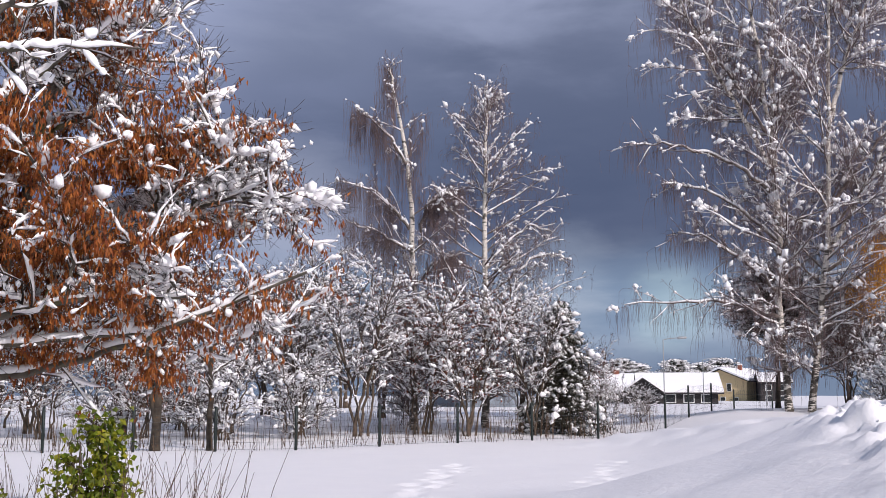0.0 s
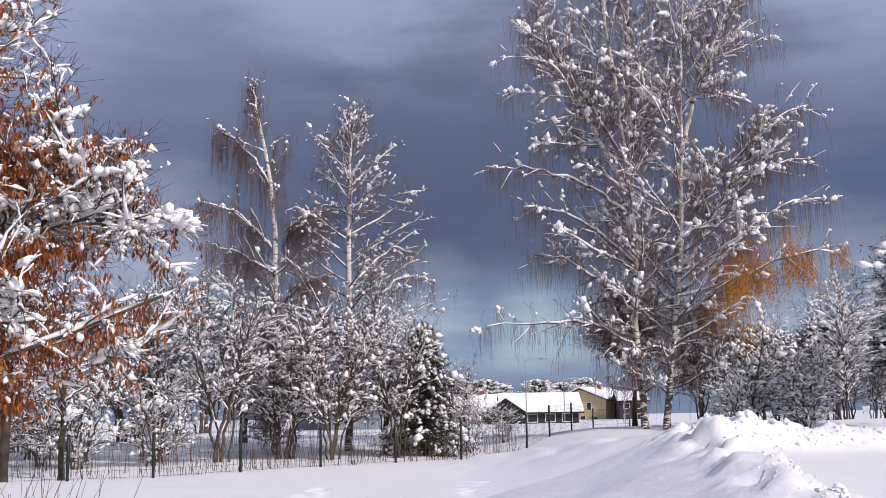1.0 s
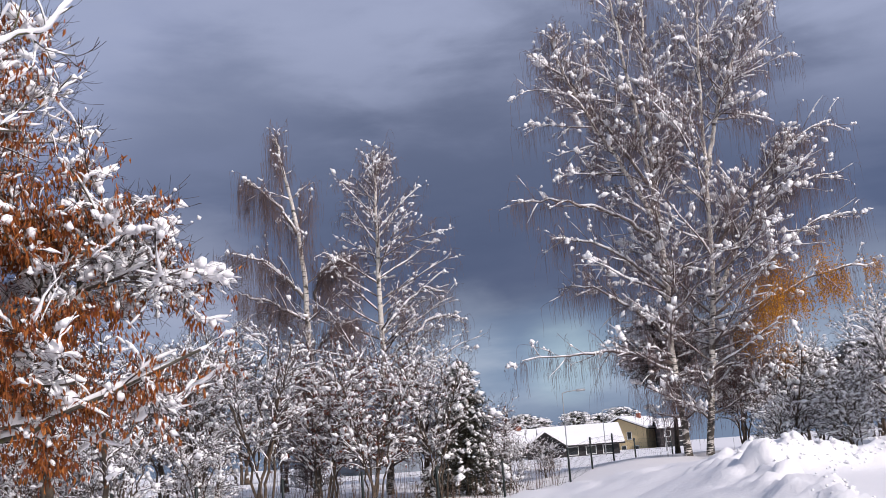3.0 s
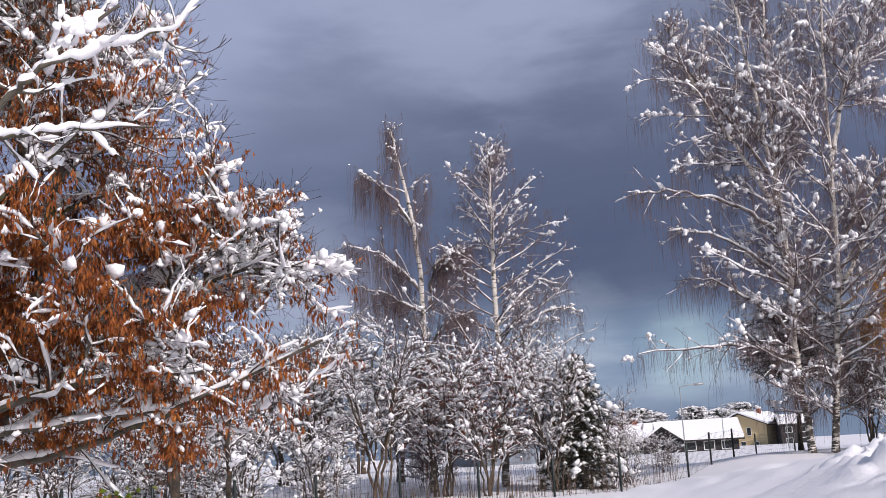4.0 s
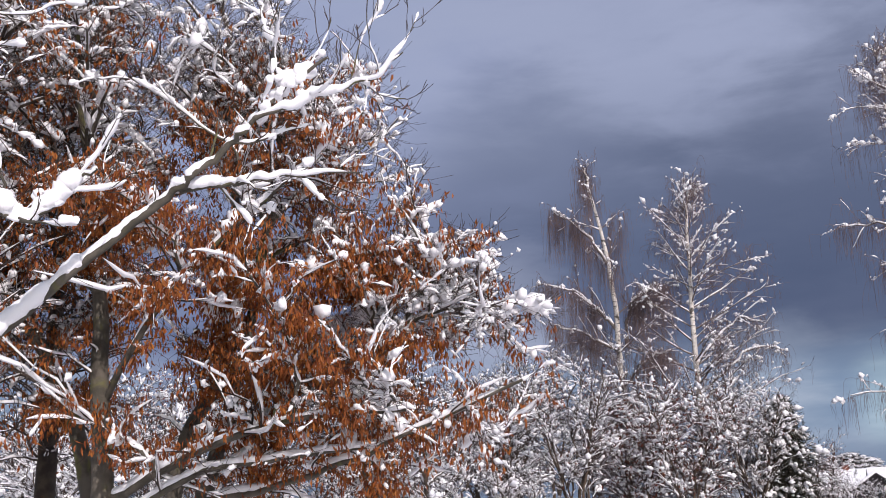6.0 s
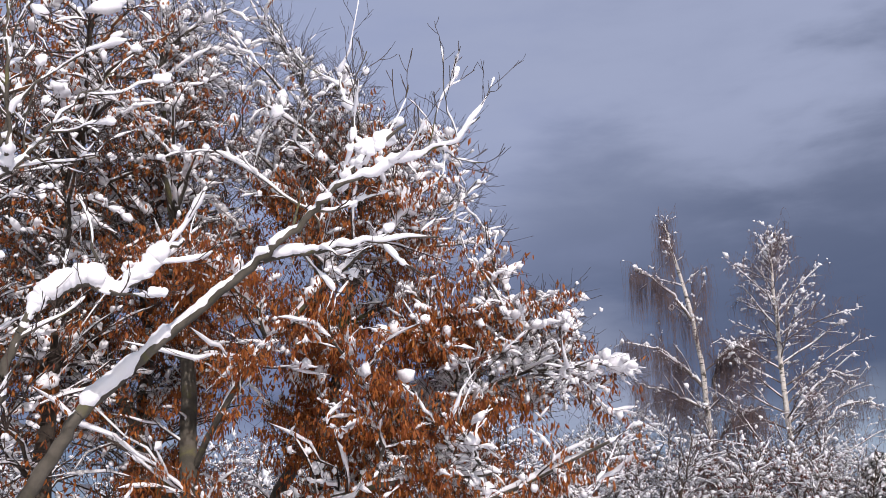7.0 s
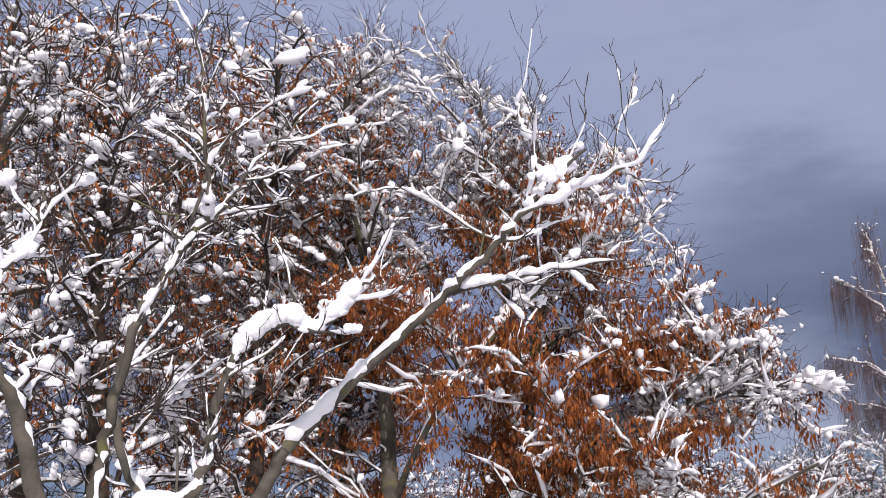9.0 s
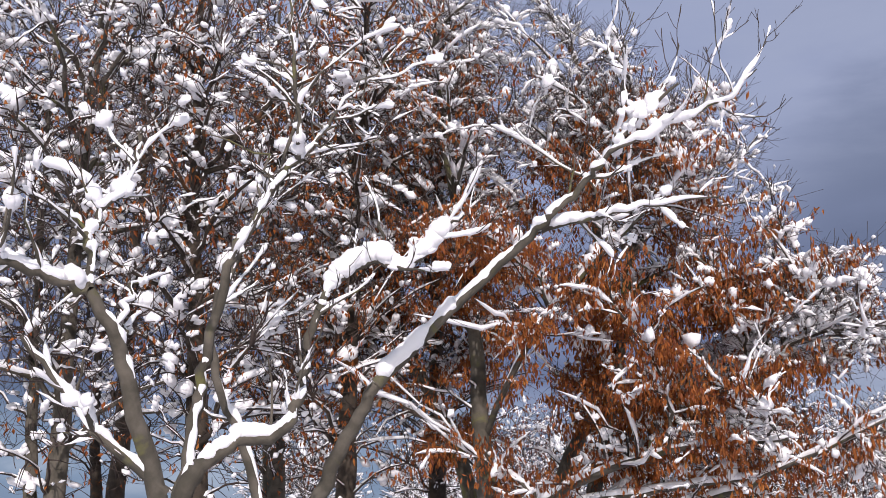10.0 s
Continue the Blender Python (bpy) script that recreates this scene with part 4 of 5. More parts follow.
birch("silver_birch", "tall white-trunked silver birch with yellow leaves on its low boughs", 14.05, 42.2, 52,
      [([(0, 0, -0.2), (0.55, 0, 4), (0.95, 0, 7), (1.2, 0, 11.8), (1.45, 0, 16.8), (2.0, 0, 20.5)], 0.145, 0.03), ([(1.3, 0, 11.5), (2.0, 0, 14.0), (3.0, 0, 16.4), (3.9, 0, 18.6)], 0.10, 0.03), ([(0.9, 0.1, 6.0), (2.4, 0.1, 8.6), (3.8, 0, 10.8), (4.9, 0, 12.6)], 0.10, 0.025)],
      [([(0.6, 0, 4.3), (2.8, 0, 5.6), (5.4, 0, 6.9), (7.9, 0, 7.2)], 0.08), ([(0.4, 0, 3.2), (2.0, 0, 3.6), (3.6, 0, 3.7)], 0.06), ([(1.1, 0, 8.0), (3.2, 0, 10.6), (5.2, 0, 12.6), (6.8, 0, 13.3)], 0.07), ([(0.8, 0, 5.4), (3.2, 0, 7.4), (5.4, 0, 9.0), (7.2, 0, 9.3)], 0.07), ([(1.0, 0, 7.0), (3.0, 0, 9.2), (5.0, 0, 10.7), (6.8, 0, 11.0)], 0.06)],
      54, ([0.1, 0.22, 0.5, 0.8, 1.0], [2.0, 3.9, 4.1, 2.7, 0.8]), 12000, 1.3, 1.05, (4.9, 0, 5.5, 3.9, 3.4, 2.6))
birch("weeping_birch", "sparse weeping birch with snow-lined white limbs and bare brown twigs", -1.2, 46, 53,
      [([(0, 0, -0.2), (0.02, 0, 3.4), (-0.05, 0, 7.0), (-0.3, 0, 11.0), (-0.85, 0, 14.0), (-1.1, 0, 15.5)], 0.17, 0.025)],
      [([(-0.3, 0, 11.1), (-1.1, 0, 12.4), (-1.9, 0, 13.2), (-2.5, 0, 13.6)], 0.06), ([(-0.2, 0, 8.4), (-0.9, 0, 9.2), (-1.8, 0, 10.1), (-3.2, 0, 10.5)], 0.07), ([(-0.1, 0, 7.4), (-0.9, 0, 7.9), (-1.7, 0, 8.3), (-2.9, 0, 8.7)], 0.06), ([(0.2, 0, 7.6), (0.45, 0, 9.2), (1.0, 0, 9.8), (1.9, 0, 10.1)], 0.08), ([(0.0, 0, 6.0), (1.0, 0, 7.0), (2.0, 0, 7.4)], 0.06)],
      24, ([0.2, 0.45, 0.7, 1.0], [2.0, 2.6, 1.7, 0.5]), 5200, 2.0, 1.0, None, 0.0055, 0.45, 0.75)
birch("silver_birch", "slender conical birch thick with snow-dusted twigs", 1.75, 46, 54,
      [([(0, 0, -0.2), (0.02, 0, 4), (0.05, 0, 9), (0.1, 0, 12.6), (0.3, 0, 14.2)], 0.16, 0.02)],
      [([(0.0, 0, 5.2), (1.2, 0, 6.4), (2.4, 0, 7.2), (3.4, 0, 7.1)], 0.06), ([(0.0, 0, 4.2), (-1.2, 0, 5.2), (-2.4, 0, 5.4), (-3.2, 0, 5.3)], 0.06), ([(0.0, 0, 6.6), (1.0, 0, 7.8), (2.0, 0, 8.4), (2.8, 0, 8.3)], 0.05)],
      84, ([0.15, 0.3, 0.6, 1.0], [3.5, 3.7, 2.4, 0.5]), 6500, 0.9, 1.1, None, 0.0055, 0.45, 0.66)

# thicket behind the fence
small = [shrub("small_tree", "many-stemmed small tree, its twigs white with snow", -3.0, 40.0, 61, 6.6, 2.5, 6, 1.05, "thicket behind the fence", None, 0.10, 1.65),
         shrub("small_tree", "small tree with a few dark red leaves under snow", 1.0, 40.5, 62, 5.6, 2.3, 6, 1.05, "thicket behind the fence", None, 0.4, 1.6),
         shrub("snowy_shrub", "low shrub bent under thick snow", -7.5, 37.0, 63, 3.4, 2.0, 7, 0.9, "thicket behind the fence", None, 0.0, 1.5, 0, "shrub", 0.12)]
spots = random.Random(5)
for k, x, y, s in ((0, -5.4, 42, 0.95), (1, -0.6, 42.5, 1.0), (0, 3.2, 43, 0.85), (0, -8.5, 43, 0.95), (0, -12, 42, 0.95), (1, -10.5, 39, 0.7), (2, -5.0, 38.5, 0.9), (2, -16.5, 38, 1.2), (0, -16, 43, 1.0), (1, -20, 41, 0.9),
                   (2, -20, 35, 1.2), (0, -24, 40, 1.0), (2, -25, 33, 1.3), (2, 6.4, 43.5, 0.55), (2, 8.2, 45.5, 0.5), (0, 3.4, 41.2, 0.75), (1, 6.0, 44.8, 0.6), (0, -30, 38, 1.05), (0, -6.5, 50, 1.1), (0, -13, 52, 1.2), (0, -20, 50, 1.2), (0, -28, 48, 1.2), (0, -3, 53, 1.0), (1, -9, 56, 1.3), (0, -16, 57, 1.4), (0, -8, 85, 2.0), (0, -22, 82, 2.0), (1, -36, 76, 2.2), (0, -52, 70, 2.2), (1, -2.5, 88, 1.6), (2, -1.5, 48, 1.0), (2, -6, 47, 1.1), (2, -11, 47, 1.2), (2, -21, 45, 1.3), (2, -9, 39.5, 0.9), (2, -12.5, 40.5, 1.0), (2, -22.5, 37.5, 1.2), (1, -14, 38.5, 0.8),
                   (2, 17.2, 41.5, 1.05), (2, 19.0, 41.0, 1.0), (2, 15.6, 39.5, 0.6), (1, 16.2, 44, 0.8), (2, 18.2, 38.5, 0.75)):
    m = pose(x, y, gz(x, y), 0, 0, spots.uniform(0, 360)) @ Matrix.Diagonal((s, s, s * spots.uniform(0.9, 1.1), 1))
    copy_thing(small[k], m)

conifer("spruce", "small dark spruce with its boughs bowed under snow", 4.5, 42, 71, 5.0, 1.95, False, 0.02, 1.3)
yew = conifer("conifer", "dark bushy conifer under pads of snow", 14.1, 46.5, 72, 6.0, 2.2, True, 0.35, 1.1, "conifers by the road")
for x, y, s in ((17.6, 48, 0.62), (20.6, 48, 0.72)):
    copy_thing(yew, pose(x, y, gz(x, y), 0, 0, x * 40) @ Matrix.Diagonal((s, s, s, 1)))
pine = conifer("pine", "tall pine with a bare reddish trunk and heavy snow pads", 20.9, 34.0, 73, 6.7, 2.1, True, 0.50, 1.2, "pines by the road")
for x, y, s in ((31, 53, 1.0), (35, 57, 1.2), (39, 60, 1.3), (23.6, 36, 1.05), (43, 62, 1.4), (29.5, 60, 0.9), (41, 70, 1.2), (46, 72, 1.3), (37.5, 67, 0.9)):
    copy_thing(pine, pose(x, y, gz(x, y), 0, 0, x * 77) @ Matrix.Diagonal((s, s, s, 1)))
autumn = shrub("autumn_shrub", "rounded shrub still in orange-yellow leaf beyond the road", 34.5, 58.0, 65, 3.0, 1.6, 6, 0.8, "autumn shrubs", None, 1.0, 0.4, 0, "shrub", 0.12, LEAF_YELLOW, "orange-yellow leaves")
copy_thing(autumn, pose(38.0, 62.0, gz(38.0, 62.0), 0, 0, 70))
for k, x, y, s in ((0, 44, 88, 1.7), (0, 52, 92, 1.8), (1, 60, 95, 1.9), (0, 68, 92, 1.9), (0, 36, 86, 1.3), (1, 57, 82, 1.6), (0, 31, 70, 0.9), (1, 27, 66, 0.8), (0, 36.5, 71, 0.85), (1, 39.5, 73, 0.95), (0, 42, 76, 1.0), (1, 45.5, 77, 0.9), (0, 34, 75, 1.0), (0, 49, 79, 1.1), (1, 37.5, 79, 1.1)):
    copy_thing(small[k], pose(x, y, gz(x, y), 0, 0, x * 33) @ Matrix.Diagonal((s, s, s, 1)))
for x, y, s in ((40, 190, 1.0), (33, 188, 0.9), (30, 186, 1.0), (46, 196, 0.95), (27, 190, 0.85), (52, 205, 1.1)):
    copy_thing(pine, pose(x, y, gz(x, y), 0, 0, x * 77) @ Matrix.Diagonal((s * 1.4, s * 1.4, s * 1.05, 1)))
frost = shrub("white_tree", "round-crowned young tree white with frost and snow", 27.4, 53.5, 64, 7.8, 2.5, 1, 0.9, "trees along the road", None, 0.0, 2.3, 0, "tree", 0.25)
for x, y, s in ((26.6, 60, 0.8), (31.5, 62, 0.85)):
    copy_thing(frost, pose(x, y, gz(x, y), 0, 0, x * 50) @ Matrix.Diagonal((s, s, s, 1)))


# ---- boxes and built things ----
def box(acc, x0, x1, y0, y1, z0, z1):
    v = [(x, y, z) for z in (z0, z1) for x, y in ((x0, y0), (x1, y0), (x1, y1), (x0, y1))]
    acc.add(v, [[3, 2, 1, 0], [4, 5, 6, 7], [0, 1, 5, 4], [1, 2, 6, 5], [2, 3, 7, 6], [3, 0, 4, 7]])


def box_part(name, mat, parent, *dims, label=""):
    a = Acc()
    box(a, *dims)
    return mesh(name, a, mat, parent, label, "", False)


def fence():
    run = [(-20.2, 29.6), (-17.9, 29.8), (-15.6, 30.0), (-13.3, 30.2), (-11.0, 30.5), (-8.6, 30.8), (-6.4, 31.2), (-4.2, 31.7), (-1.9, 33.2), (0.46, 35.0), (2.95, 36.8), (5.4, 38.6), (8.07, 40.2), (9.75, 43.9), (11.8, 48.6), (14.5, 55.1), (17.7, 59.4)]
    ob = root("wire_fence", (run[0][0], run[0][1], gz(*run[0])), "dark green wire mesh fence standing in snow", "fence")
    o = np.array([run[0][0], run[0][1], gz(*run[0])])
    for x, y in run:
        z = gz(x, y)
        a = Acc()
        tubes(a, np.array([[(x, y, z - 0.2), (x, y, z + 0.6), (x, y, z + 1.24), (x, y, z + 1.26)]]) - o, np.array([[0.042, 0.042, 0.042, 0.004]]), 8)
        mesh("post", a, FENCE, ob)
    for (x0, y0), (x1, y1) in zip(run, run[1:]):
        a = Acc()
        p0, p1 = np.array((x0, y0, gz(x0, y0))), np.array((x1, y1, gz(x1, y1)))
        hs = np.arange(0.05, 1.2, 0.19)
        tubes(a, np.stack([np.stack([p0 + (0, 0, h), p1 + (0, 0, h)]) for h in hs]) - o, np.full((len(hs), 2), 0.004), 3)
        ts = np.arange(0.02, 1, 0.05)
        tubes(a, np.stack([np.stack([p0 + (p1 - p0) * t + (0, 0, 0.02), p0 + (p1 - p0) * t + (0, 0, 1.19)]) for t in ts]) - o, np.full((len(ts), 2), 0.003), 3)
        mesh("mesh_panel", a, WIRE, ob)


fence()


def stalks(name, label, x0, x1, y0, y1, n, h, seed, mat):
    rng = np.random.default_rng(seed)
    x, y = rng.uniform(x0, x1, n), rng.uniform(y0, y1, n)
    if y0 > 20:
        keep = wave(x, y, 2.0, 83) > -0.05
        x, y = x[keep], y[keep]
        n = len(x)
        y = y + np.interp(x, [-20, -4, 8], [0, 1.5, 9.5])
    z = ground_z(x, y)
    p0 = np.stack([x, y, z - 0.05], 1)
    hh = h * rng.uniform(0.4, 1.1, n)
    lean = 0.12 if y0 > 20 else 0.3
    p2 = p0 + np.stack([rng.normal(0, lean, n) * hh, rng.normal(0, lean, n) * hh, hh], 1)
    q = bez(p0, (p0 + p2) / 2 + rng.normal(0, 0.05, p0.shape), p2, 4, rng, 0.02)
    a = Acc()
    tubes(a, q, np.linspace(0.009 if y0 > 20 else 0.004, 0.004 if y0 > 20 else 0.0015, 4)[None].repeat(n, 0), 3)
    return tagged(mesh(name, a, mat, None, label, "stuff"), "", "dry grass")


stalks("dry_reeds", "brown dry reed stalks standing in snow behind the fence", -19, 8, 30.4, 33.8, 850, 1.25, 81, REED)
stalks("dry_grass", "dry brown weed stalks poking out of the snow", -3.9, -1.6, 7.0, 9.0, 380, 1.15, 82, REED)


def green_bush():
    bx, by = -2.47, 7.9
    ob = root("green_bush", (bx, by, gz(bx, by)), "small bush still in yellow-green leaf, standing in snow", "bush")
    g = Grow(91)
    rng = g.rng
    q0 = [g.stem([(0, 0, -0.1), (a * 0.3, b * 0.3, 0.5), (a, b, 1.2)], 0.012, 0.005, 10, 0.2) for a, b in rng.normal(0, 0.13, (7, 2))]
    crown = [(0.02, 0, 1.22, 0.20, 0.2, 0.24, 1), (-0.12, 0, 0.95, 0.22, 0.25, 0.3, 0.9), (0.14, 0, 0.9, 0.18, 0.2, 0.25, 0.7), (0.02, 0, 0.5, 0.22, 0.25, 0.35, 0.7)]
    a2 = g.level(inside(rng, 160, crown, 0.4), 0.006, 0.002, 4)
    a3 = g.level(inside(rng, 420, crown, 0.55), 0.003, 0.0015, 3)
    for q, r in q0:
        a = Acc()
        tubes(a, q, r, 6)
        mesh("stem", a, BARK_BROWN, ob)
    a = Acc()
    tubes(a, *a2, 3)
    tubes(a, *a3, 3)
    mesh("twig_mass", a, TWIG, ob, "", "stuff")
    a = Acc()
    p = np.concatenate([a3[0][:, 1:].reshape(-1, 3), a2[0][:, 2:].reshape(-1, 3)])
    p = p[wave(p[:, 0] * 6, p[:, 2] * 4 + p[:, 1] * 5, 1.6, 92) > -0.2]
    leaves(a, np.repeat(p, 2, 0) + rng.normal(0, 0.035, (2 * len(p), 3)), 0.056, 0.046, rng, 0.5)
    mesh("foliage", a, LEAF_GREEN, ob, "yellow-green leaves", "stuff", False)
    copy_thing(ob, pose(-3.3, 7.85, gz(-3.3, 7.85), 0, 0, 130) @ Matrix.Diagonal((0.8, 0.8, 0.82, 1)))


green_bush()


def window(parent, x, y, z, w, h, along_x=True):
    """A casement on a wall that faces -y: frame proud of the wall, pane inside it."""
    a = Acc()
    t = 0.09
    for d in ((x - w / 2, x + w / 2, y - 0.06, y, z, z + t), (x - w / 2, x + w / 2, y - 0.06, y, z + h - t, z + h), (x - w / 2, x - w / 2 + t, y - 0.06, y, z + t, z + h - t), (x + w / 2 - t, x + w / 2, y - 0.06, y, z + t, z + h - t)):
        box(a, *d)
    f = mesh("window", a, TRIM_WHITE, parent, "", "", False)
    box_part("pane", GLASS, f, x - w / 2 + t, x + w / 2 - t, y - 0.03, y - 0.01, z + t, z + h - t)


def gable_house(name, label, at, turn, width, depth, eave, ridge, wall, windows, over=0.4, chimney=True, gable_front=True, sink=0.6):
    """House with a snow-covered gable roof; the gable faces -y when gable_front, else the long eave does."""
    ob = root(name, (at[0], at[1], gz(at[0], at[1]) - sink), label, "house", "houses beyond the field", turn)
    w2, rise = width / 2, ridge - eave
    a = Acc()
    if gable_front:
        prof = [(-w2, 0), (w2, 0), (w2, eave), (0, ridge), (-w2, eave)]
        v = [(x, 0, z) for x, z in prof] + [(x, depth, z) for x, z in prof]
        a.add(v, [[0, 1, 2], [0, 2, 4], [4, 2, 3], [6, 5, 7], [5, 9, 7], [9, 8, 7]], [[1, 6, 7, 2], [5, 0, 4, 9]])
    else:
        d2 = depth / 2
        prof = [(0, 0), (depth, 0), (depth, eave), (d2, ridge), (0, eave)]
        v = [(-w2, y, z) for y, z in prof] + [(w2, y, z) for y, z in prof]
        a.add(v, [[1, 0, 2], [0, 4, 2], [4, 3, 2], [5, 6, 7], [5, 7, 9], [9, 7, 8]], [[0, 5, 9, 4], [6, 1, 2, 7]])
    mesh("wall", a, wall, ob, "", "", False)
    # roof slabs with thickness, snow on top
    for nm, mat, lift, th, ov in (("roof", WALL_DARK, 0.02, 0.16, over), ("roof_snow", SNOW, 0.185, 0.28, over - 0.04)):
        a = Acc()
        for s in (-1, 1):
            if gable_front:
                k = rise / w2
                e, top = (s * (w2 + ov), eave - k * ov), (0.0, ridge)
                ends = [(e[0], y, e[1] + lift + dz) for dz in (0, th) for y in (-ov, depth + ov)]
                tops = [(0, y, ridge + lift + dz) for dz in (0, th) for y in (-ov, depth + ov)]
            else:
                d2 = depth / 2
                k = rise / d2
                ye = d2 + s * (d2 + ov)
                ends = [(x, ye, eave - k * ov + lift + dz) for dz in (0, th) for x in (-w2 - ov, w2 + ov)]
                tops = [(x, d2, ridge + lift + dz) for dz in (0, th) for x in (-w2 - ov, w2 + ov)]
            a.add(ends + tops, [[0, 1, 5, 4], [2, 3, 7, 6], [0, 1, 3, 2], [0, 2, 6, 4], [1, 3, 7, 5]])
        mesh(nm, a, mat, ob, "thick snow on the roof" if nm == "roof_snow" else "", "", False)
    for x, z, w, h in windows:
        window(ob, x, 0, z, w, h)
    if chimney:
        c = box_part("chimney", BRICK_RED, ob, 0.6, 1.2, depth * 0.5 - 0.3, depth * 0.5 + 0.3, ridge - 0.3, ridge + 0.9)
        box_part("chimney_snow", SNOW, c, 0.57, 1.23, depth * 0.5 - 0.33, depth * 0.5 + 0.33, ridge + 0.9, ridge + 1.1)
    return ob


gable_house("house", "two-storey ochre house with a snow-covered gable roof", (47.8, 190.1), -40, 9.6, 12, 5.0, 6.9, WALL_YELLOW, ((-0.4, 3.2, 0.9, 1.4), (1.6, 3.2, 0.9, 1.4), (-2.6, 1.0, 0.9, 1.2), (0.4, 1.0, 1.0, 1.3), (2.8, 1.0, 0.9, 1.2)), 0.5, True, True, 1.6)
gable_house("house", "dark low house with a wide snow-covered roof", (26.4, 123.2), -8, 8.4, 9, 1.9, 3.7, WALL_DARK, ((-2.9, 0.7, 1.2, 1.0), (-1.0, 0.7, 1.2, 1.0), (1.0, 0.7, 1.2, 1.0), (2.9, 0.7, 1.2, 1.0)), 0.6, False, False)
gable_house("house", "dark brown gabled porch wing with snow on its roof", (21.9, 121.0), -8, 4.0, 4, 1.9, 3.3, WALL_DARK, ((0.0, 0.8, 1.0, 1.0),), 0.4, False)
gable_house("house", "low pale house with a long snow-covered roof", (20.6, 132.4), 0, 8.0, 9, 2.0, 3.8, WALL_WHITE, ((-2.2, 0.7, 1.2, 1.1), (0.5, 0.7, 1.2, 1.1)), 0.5, True, False)
gable_house("house", "small grey-blue wooden house with a snowy gable roof", (4.0, 90), 20, 4.6, 8, 2.2, 4.2, WALL_GREY, ((0.0, 1.4, 0.7, 0.9),), 0.35, False)
gable_house("house", "dark grey house with snow on its roof beyond the birches", (54.8, 181.9), -10, 4.6, 8, 4.4, 5.7, WALL_DARK, ((-1.1, 3.0, 1.1, 1.0), (1.1, 3.0, 1.1, 1.0), (-1.1, 1.2, 1.1, 1.0), (1.1, 1.2, 1.1, 1.0)), 0.5, False, False, 1.3)


def street_lamp(x, y, h, arm, turn):
    ob = root("street_lamp", (x, y, gz(x, y)), "slim grey steel street lamp with a short arm", "street lamp", "street lamps", turn)
    a = Acc()
    tubes(a, np.array([[(0, 0, -0.1), (0, 0, h * 0.5), (0, 0, h)]]), np.array([[0.055, 0.045, 0.035]]), 8)
    mesh("pole", a, STEEL, ob)
    a = Acc()
    tubes(a, np.array([[(0, 0, h - 0.02), (arm * 0.4, 0, h + 0.1), (arm, 0, h + 0.14)]]), np.array([[0.04, 0.04, 0.04]]), 6)
    mesh("arm", a, STEEL, ob)
    a = Acc()
    tubes(a, np.array([[(arm, 0, h + 0.14), (arm + 0.1, 0, h + 0.14), (arm + 0.7, 0, h + 0.17), (arm + 0.8, 0, h + 0.17)]]), np.array([[0.03, 0.11, 0.09, 0.02]]), 8)
    mesh("lamp_head", a, STEEL, ob)


street_lamp(17.3, 86.3, 5.3, 1.1, 0)
street_lamp(25.5, 108, 4.4, 0.9, 15)
street_lamp(30.5, 104, 6.6, 1.0, 0)


def sign_board():
    x, y = 1.0, 56.0
    ob = root("notice_board", (x, y, gz(x, y)), "pale blank notice board on two posts", "sign board")
    for s in (-0.4, 0.4):
        a = Acc()
        tubes(a, np.array([[(s, 0, -0.1), (s, 0, 0.9), (s, 0, 1.8)]]), np.full((1, 3), 0.03), 8)
        mesh("post", a, STEEL, ob)
    box_part("board", TRIM_WHITE, ob, -0.5, 0.5, -0.06, -0.035, 1.2, 1.75)


sign_board()


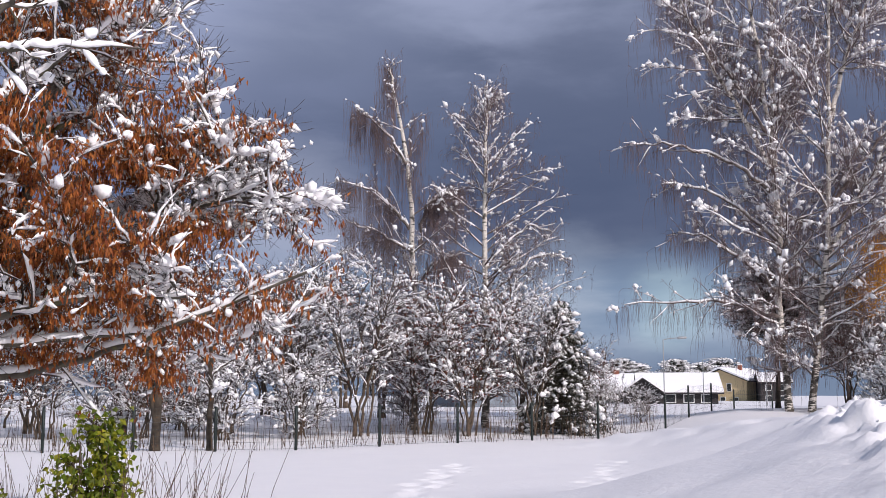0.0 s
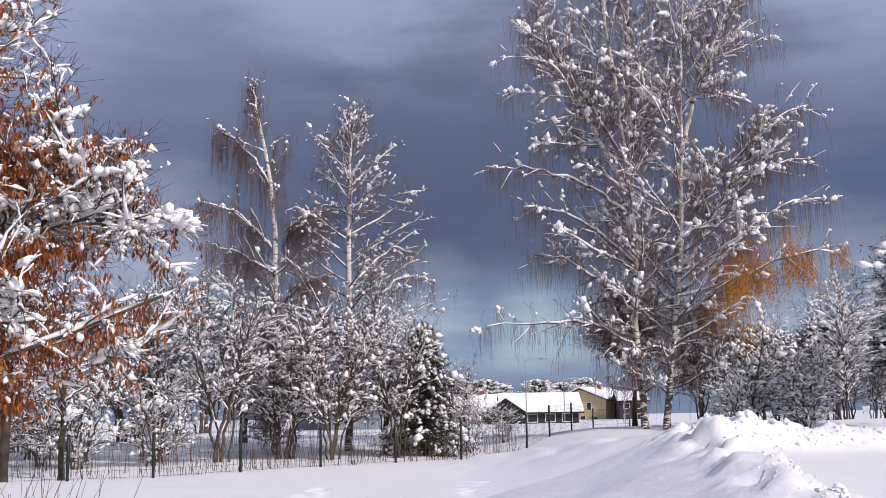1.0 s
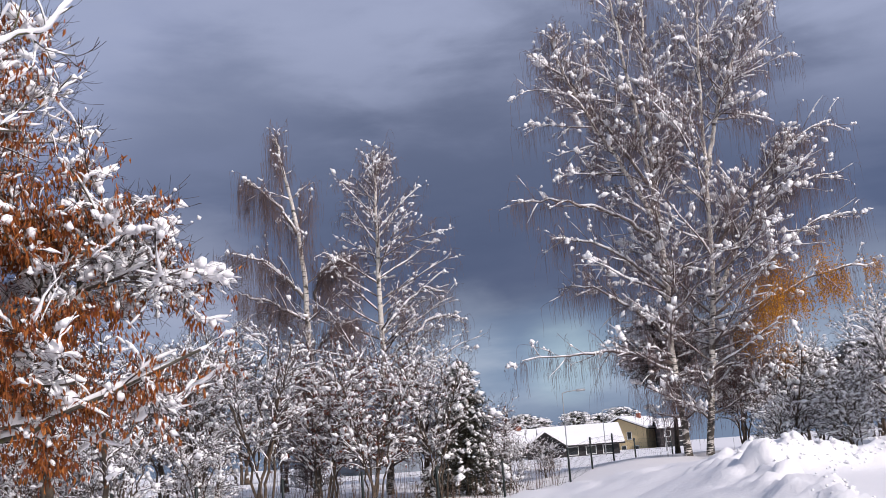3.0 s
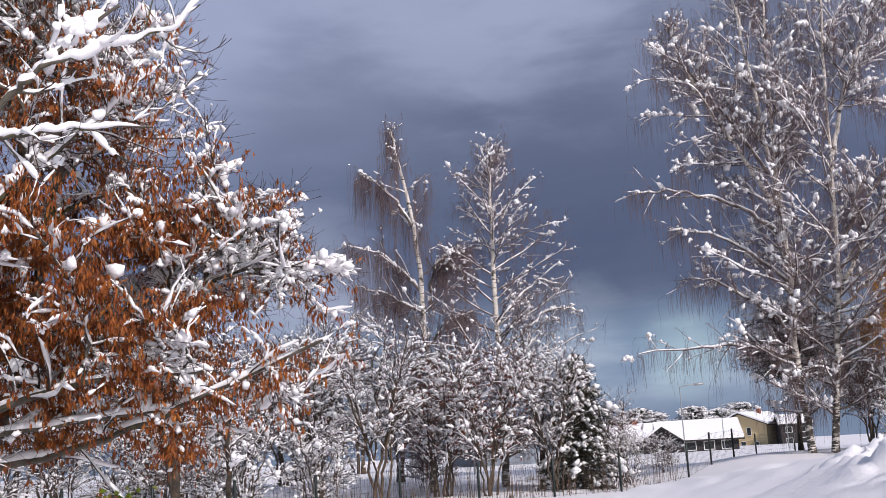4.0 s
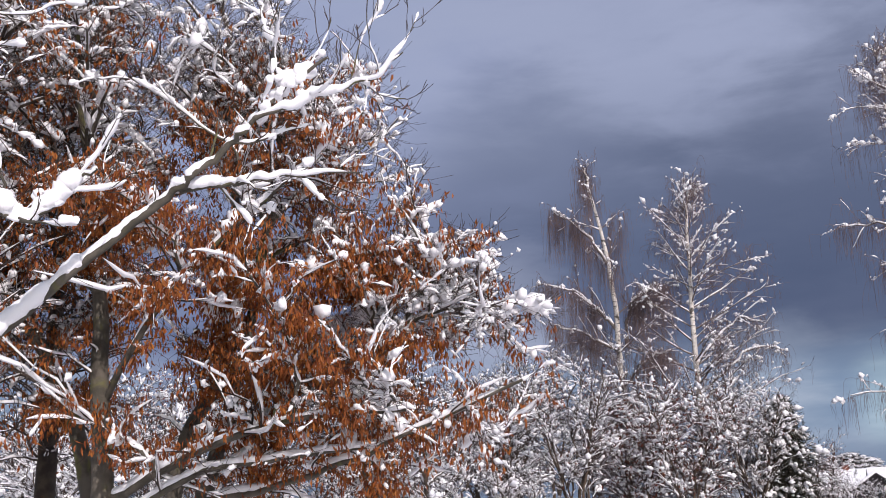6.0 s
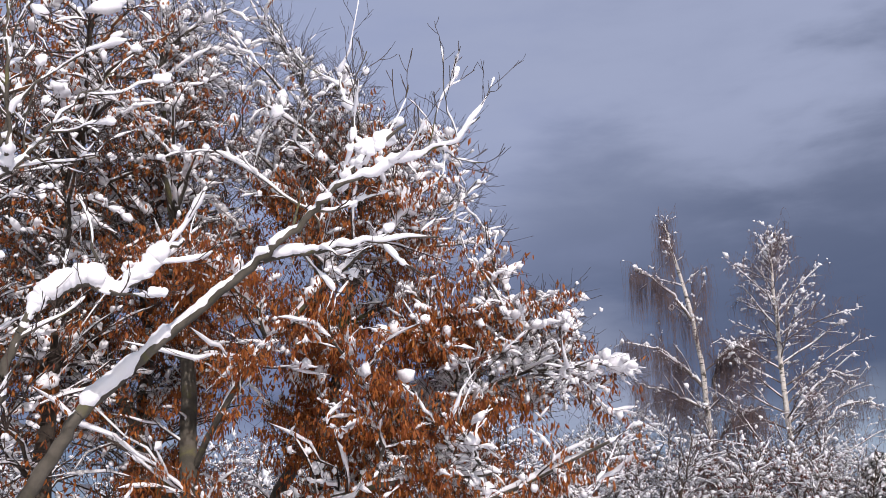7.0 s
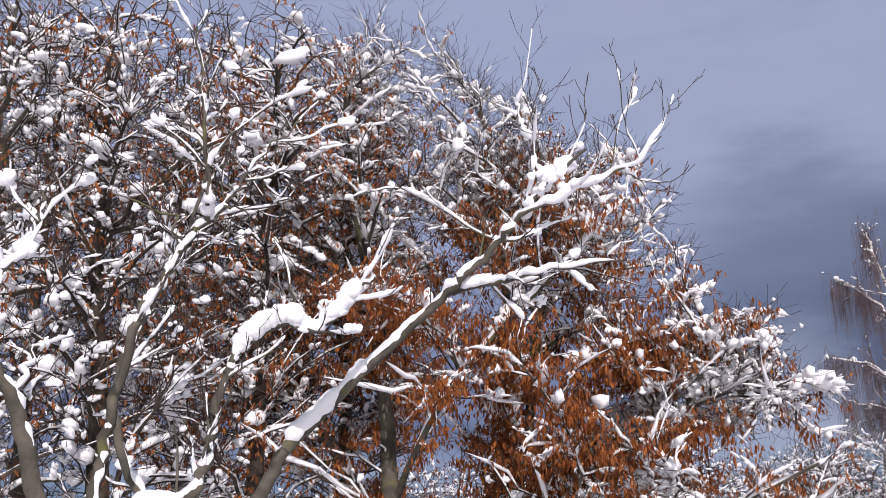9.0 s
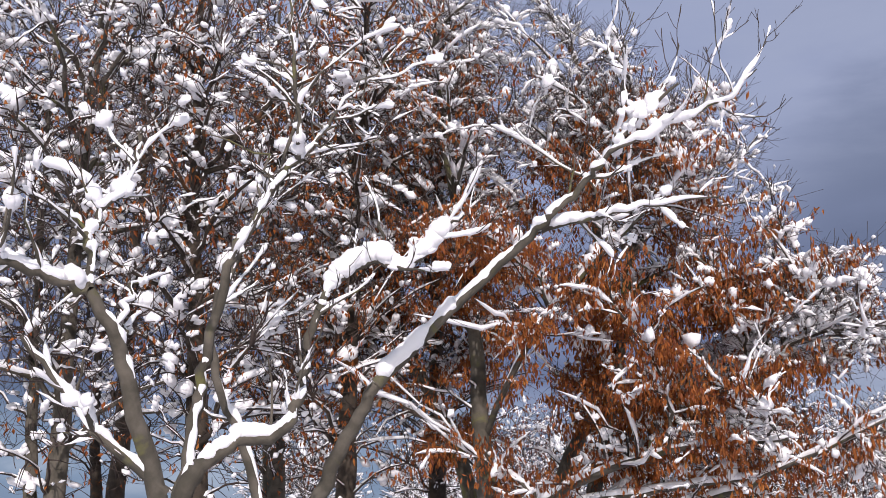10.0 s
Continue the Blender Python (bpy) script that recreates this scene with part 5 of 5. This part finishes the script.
def van():
    x, y = 131.0, 247.0
    ob = root("van", (x, y, gz(x, y)), "small pale van parked by the road", "van", "", 62)
    a = Acc()
    prof = [(-2.0, 0.35), (2.0, 0.35), (2.05, 0.95), (1.5, 1.1), (1.0, 1.75), (-1.9, 1.8), (-2.05, 0.9)]
    v = [(px, -0.8, pz) for px, pz in prof] + [(px, 0.8, pz) for px, pz in prof]
    n = len(prof)
    a.add(v, [[i, (i + 1) % n, (i + 1) % n + n, i + n] for i in range(n)], [[0, i, i + 1] for i in range(1, n - 1)], [[n, n + i + 1, n + i] for i in range(1, n - 1)])
    mesh("body", a, WALL_WHITE, ob, "", "", False)
    box_part("side_window", GLASS, ob, -0.4, 0.95, -0.815, -0.805, 1.15, 1.6)
    for wx in (-1.3, 1.3):
        for wy in (-0.74, 0.74):
            a = Acc()
            tubes(a, np.array([[(wx, wy - 0.1, 0.32), (wx, wy - 0.09, 0.32), (wx, wy + 0.09, 0.32), (wx, wy + 0.1, 0.32)]]), np.array([[0.01, 0.32, 0.32, 0.01]]), 14)
            mesh("wheel", a, TYRE, ob)


van()


def clods(name, label, ax, ay, bx, by, off, wid, n, lo, hi, seed):
    """Ploughed lumps of snow tumbled along a bank."""
    rng = np.random.default_rng(seed)
    t = rng.uniform(0, 1, n)
    L = math.hypot(bx - ax, by - ay)
    e = off + rng.normal(0, wid, n)
    x, y = ax + (bx - ax) * t + (by - ay) / L * e, ay + (by - ay) * t - (bx - ax) / L * e
    size = lo * (hi / lo) ** (rng.uniform(0, 1, (n, 1)) ** 2.2) * rng.uniform(0.6, 1.15, (n, 3)) * (1, 1, 0.75)
    a = Acc()
    blobs(a, np.stack([x, y, ground_z(x, y) - size[:, 2] * 0.15], 1), size, rng, 1, 0.28)
    tagged(mesh(name, a, SNOW_GROUND, None, label, "stuff"), "", "snow lumps")


clods("snow_clods", "tumbled lumps of ploughed snow on the near bank", 2.6, 4.5, 4.75, 12.8, 0.26, 0.13, 450, 0.012, 0.034, 101)
clods("snow_clods", "tumbled lumps of ploughed snow on the far bank", 8.8, 25.0, 27.0, 25.0, 0.25, 0.34, 800, 0.04, 0.11, 102)
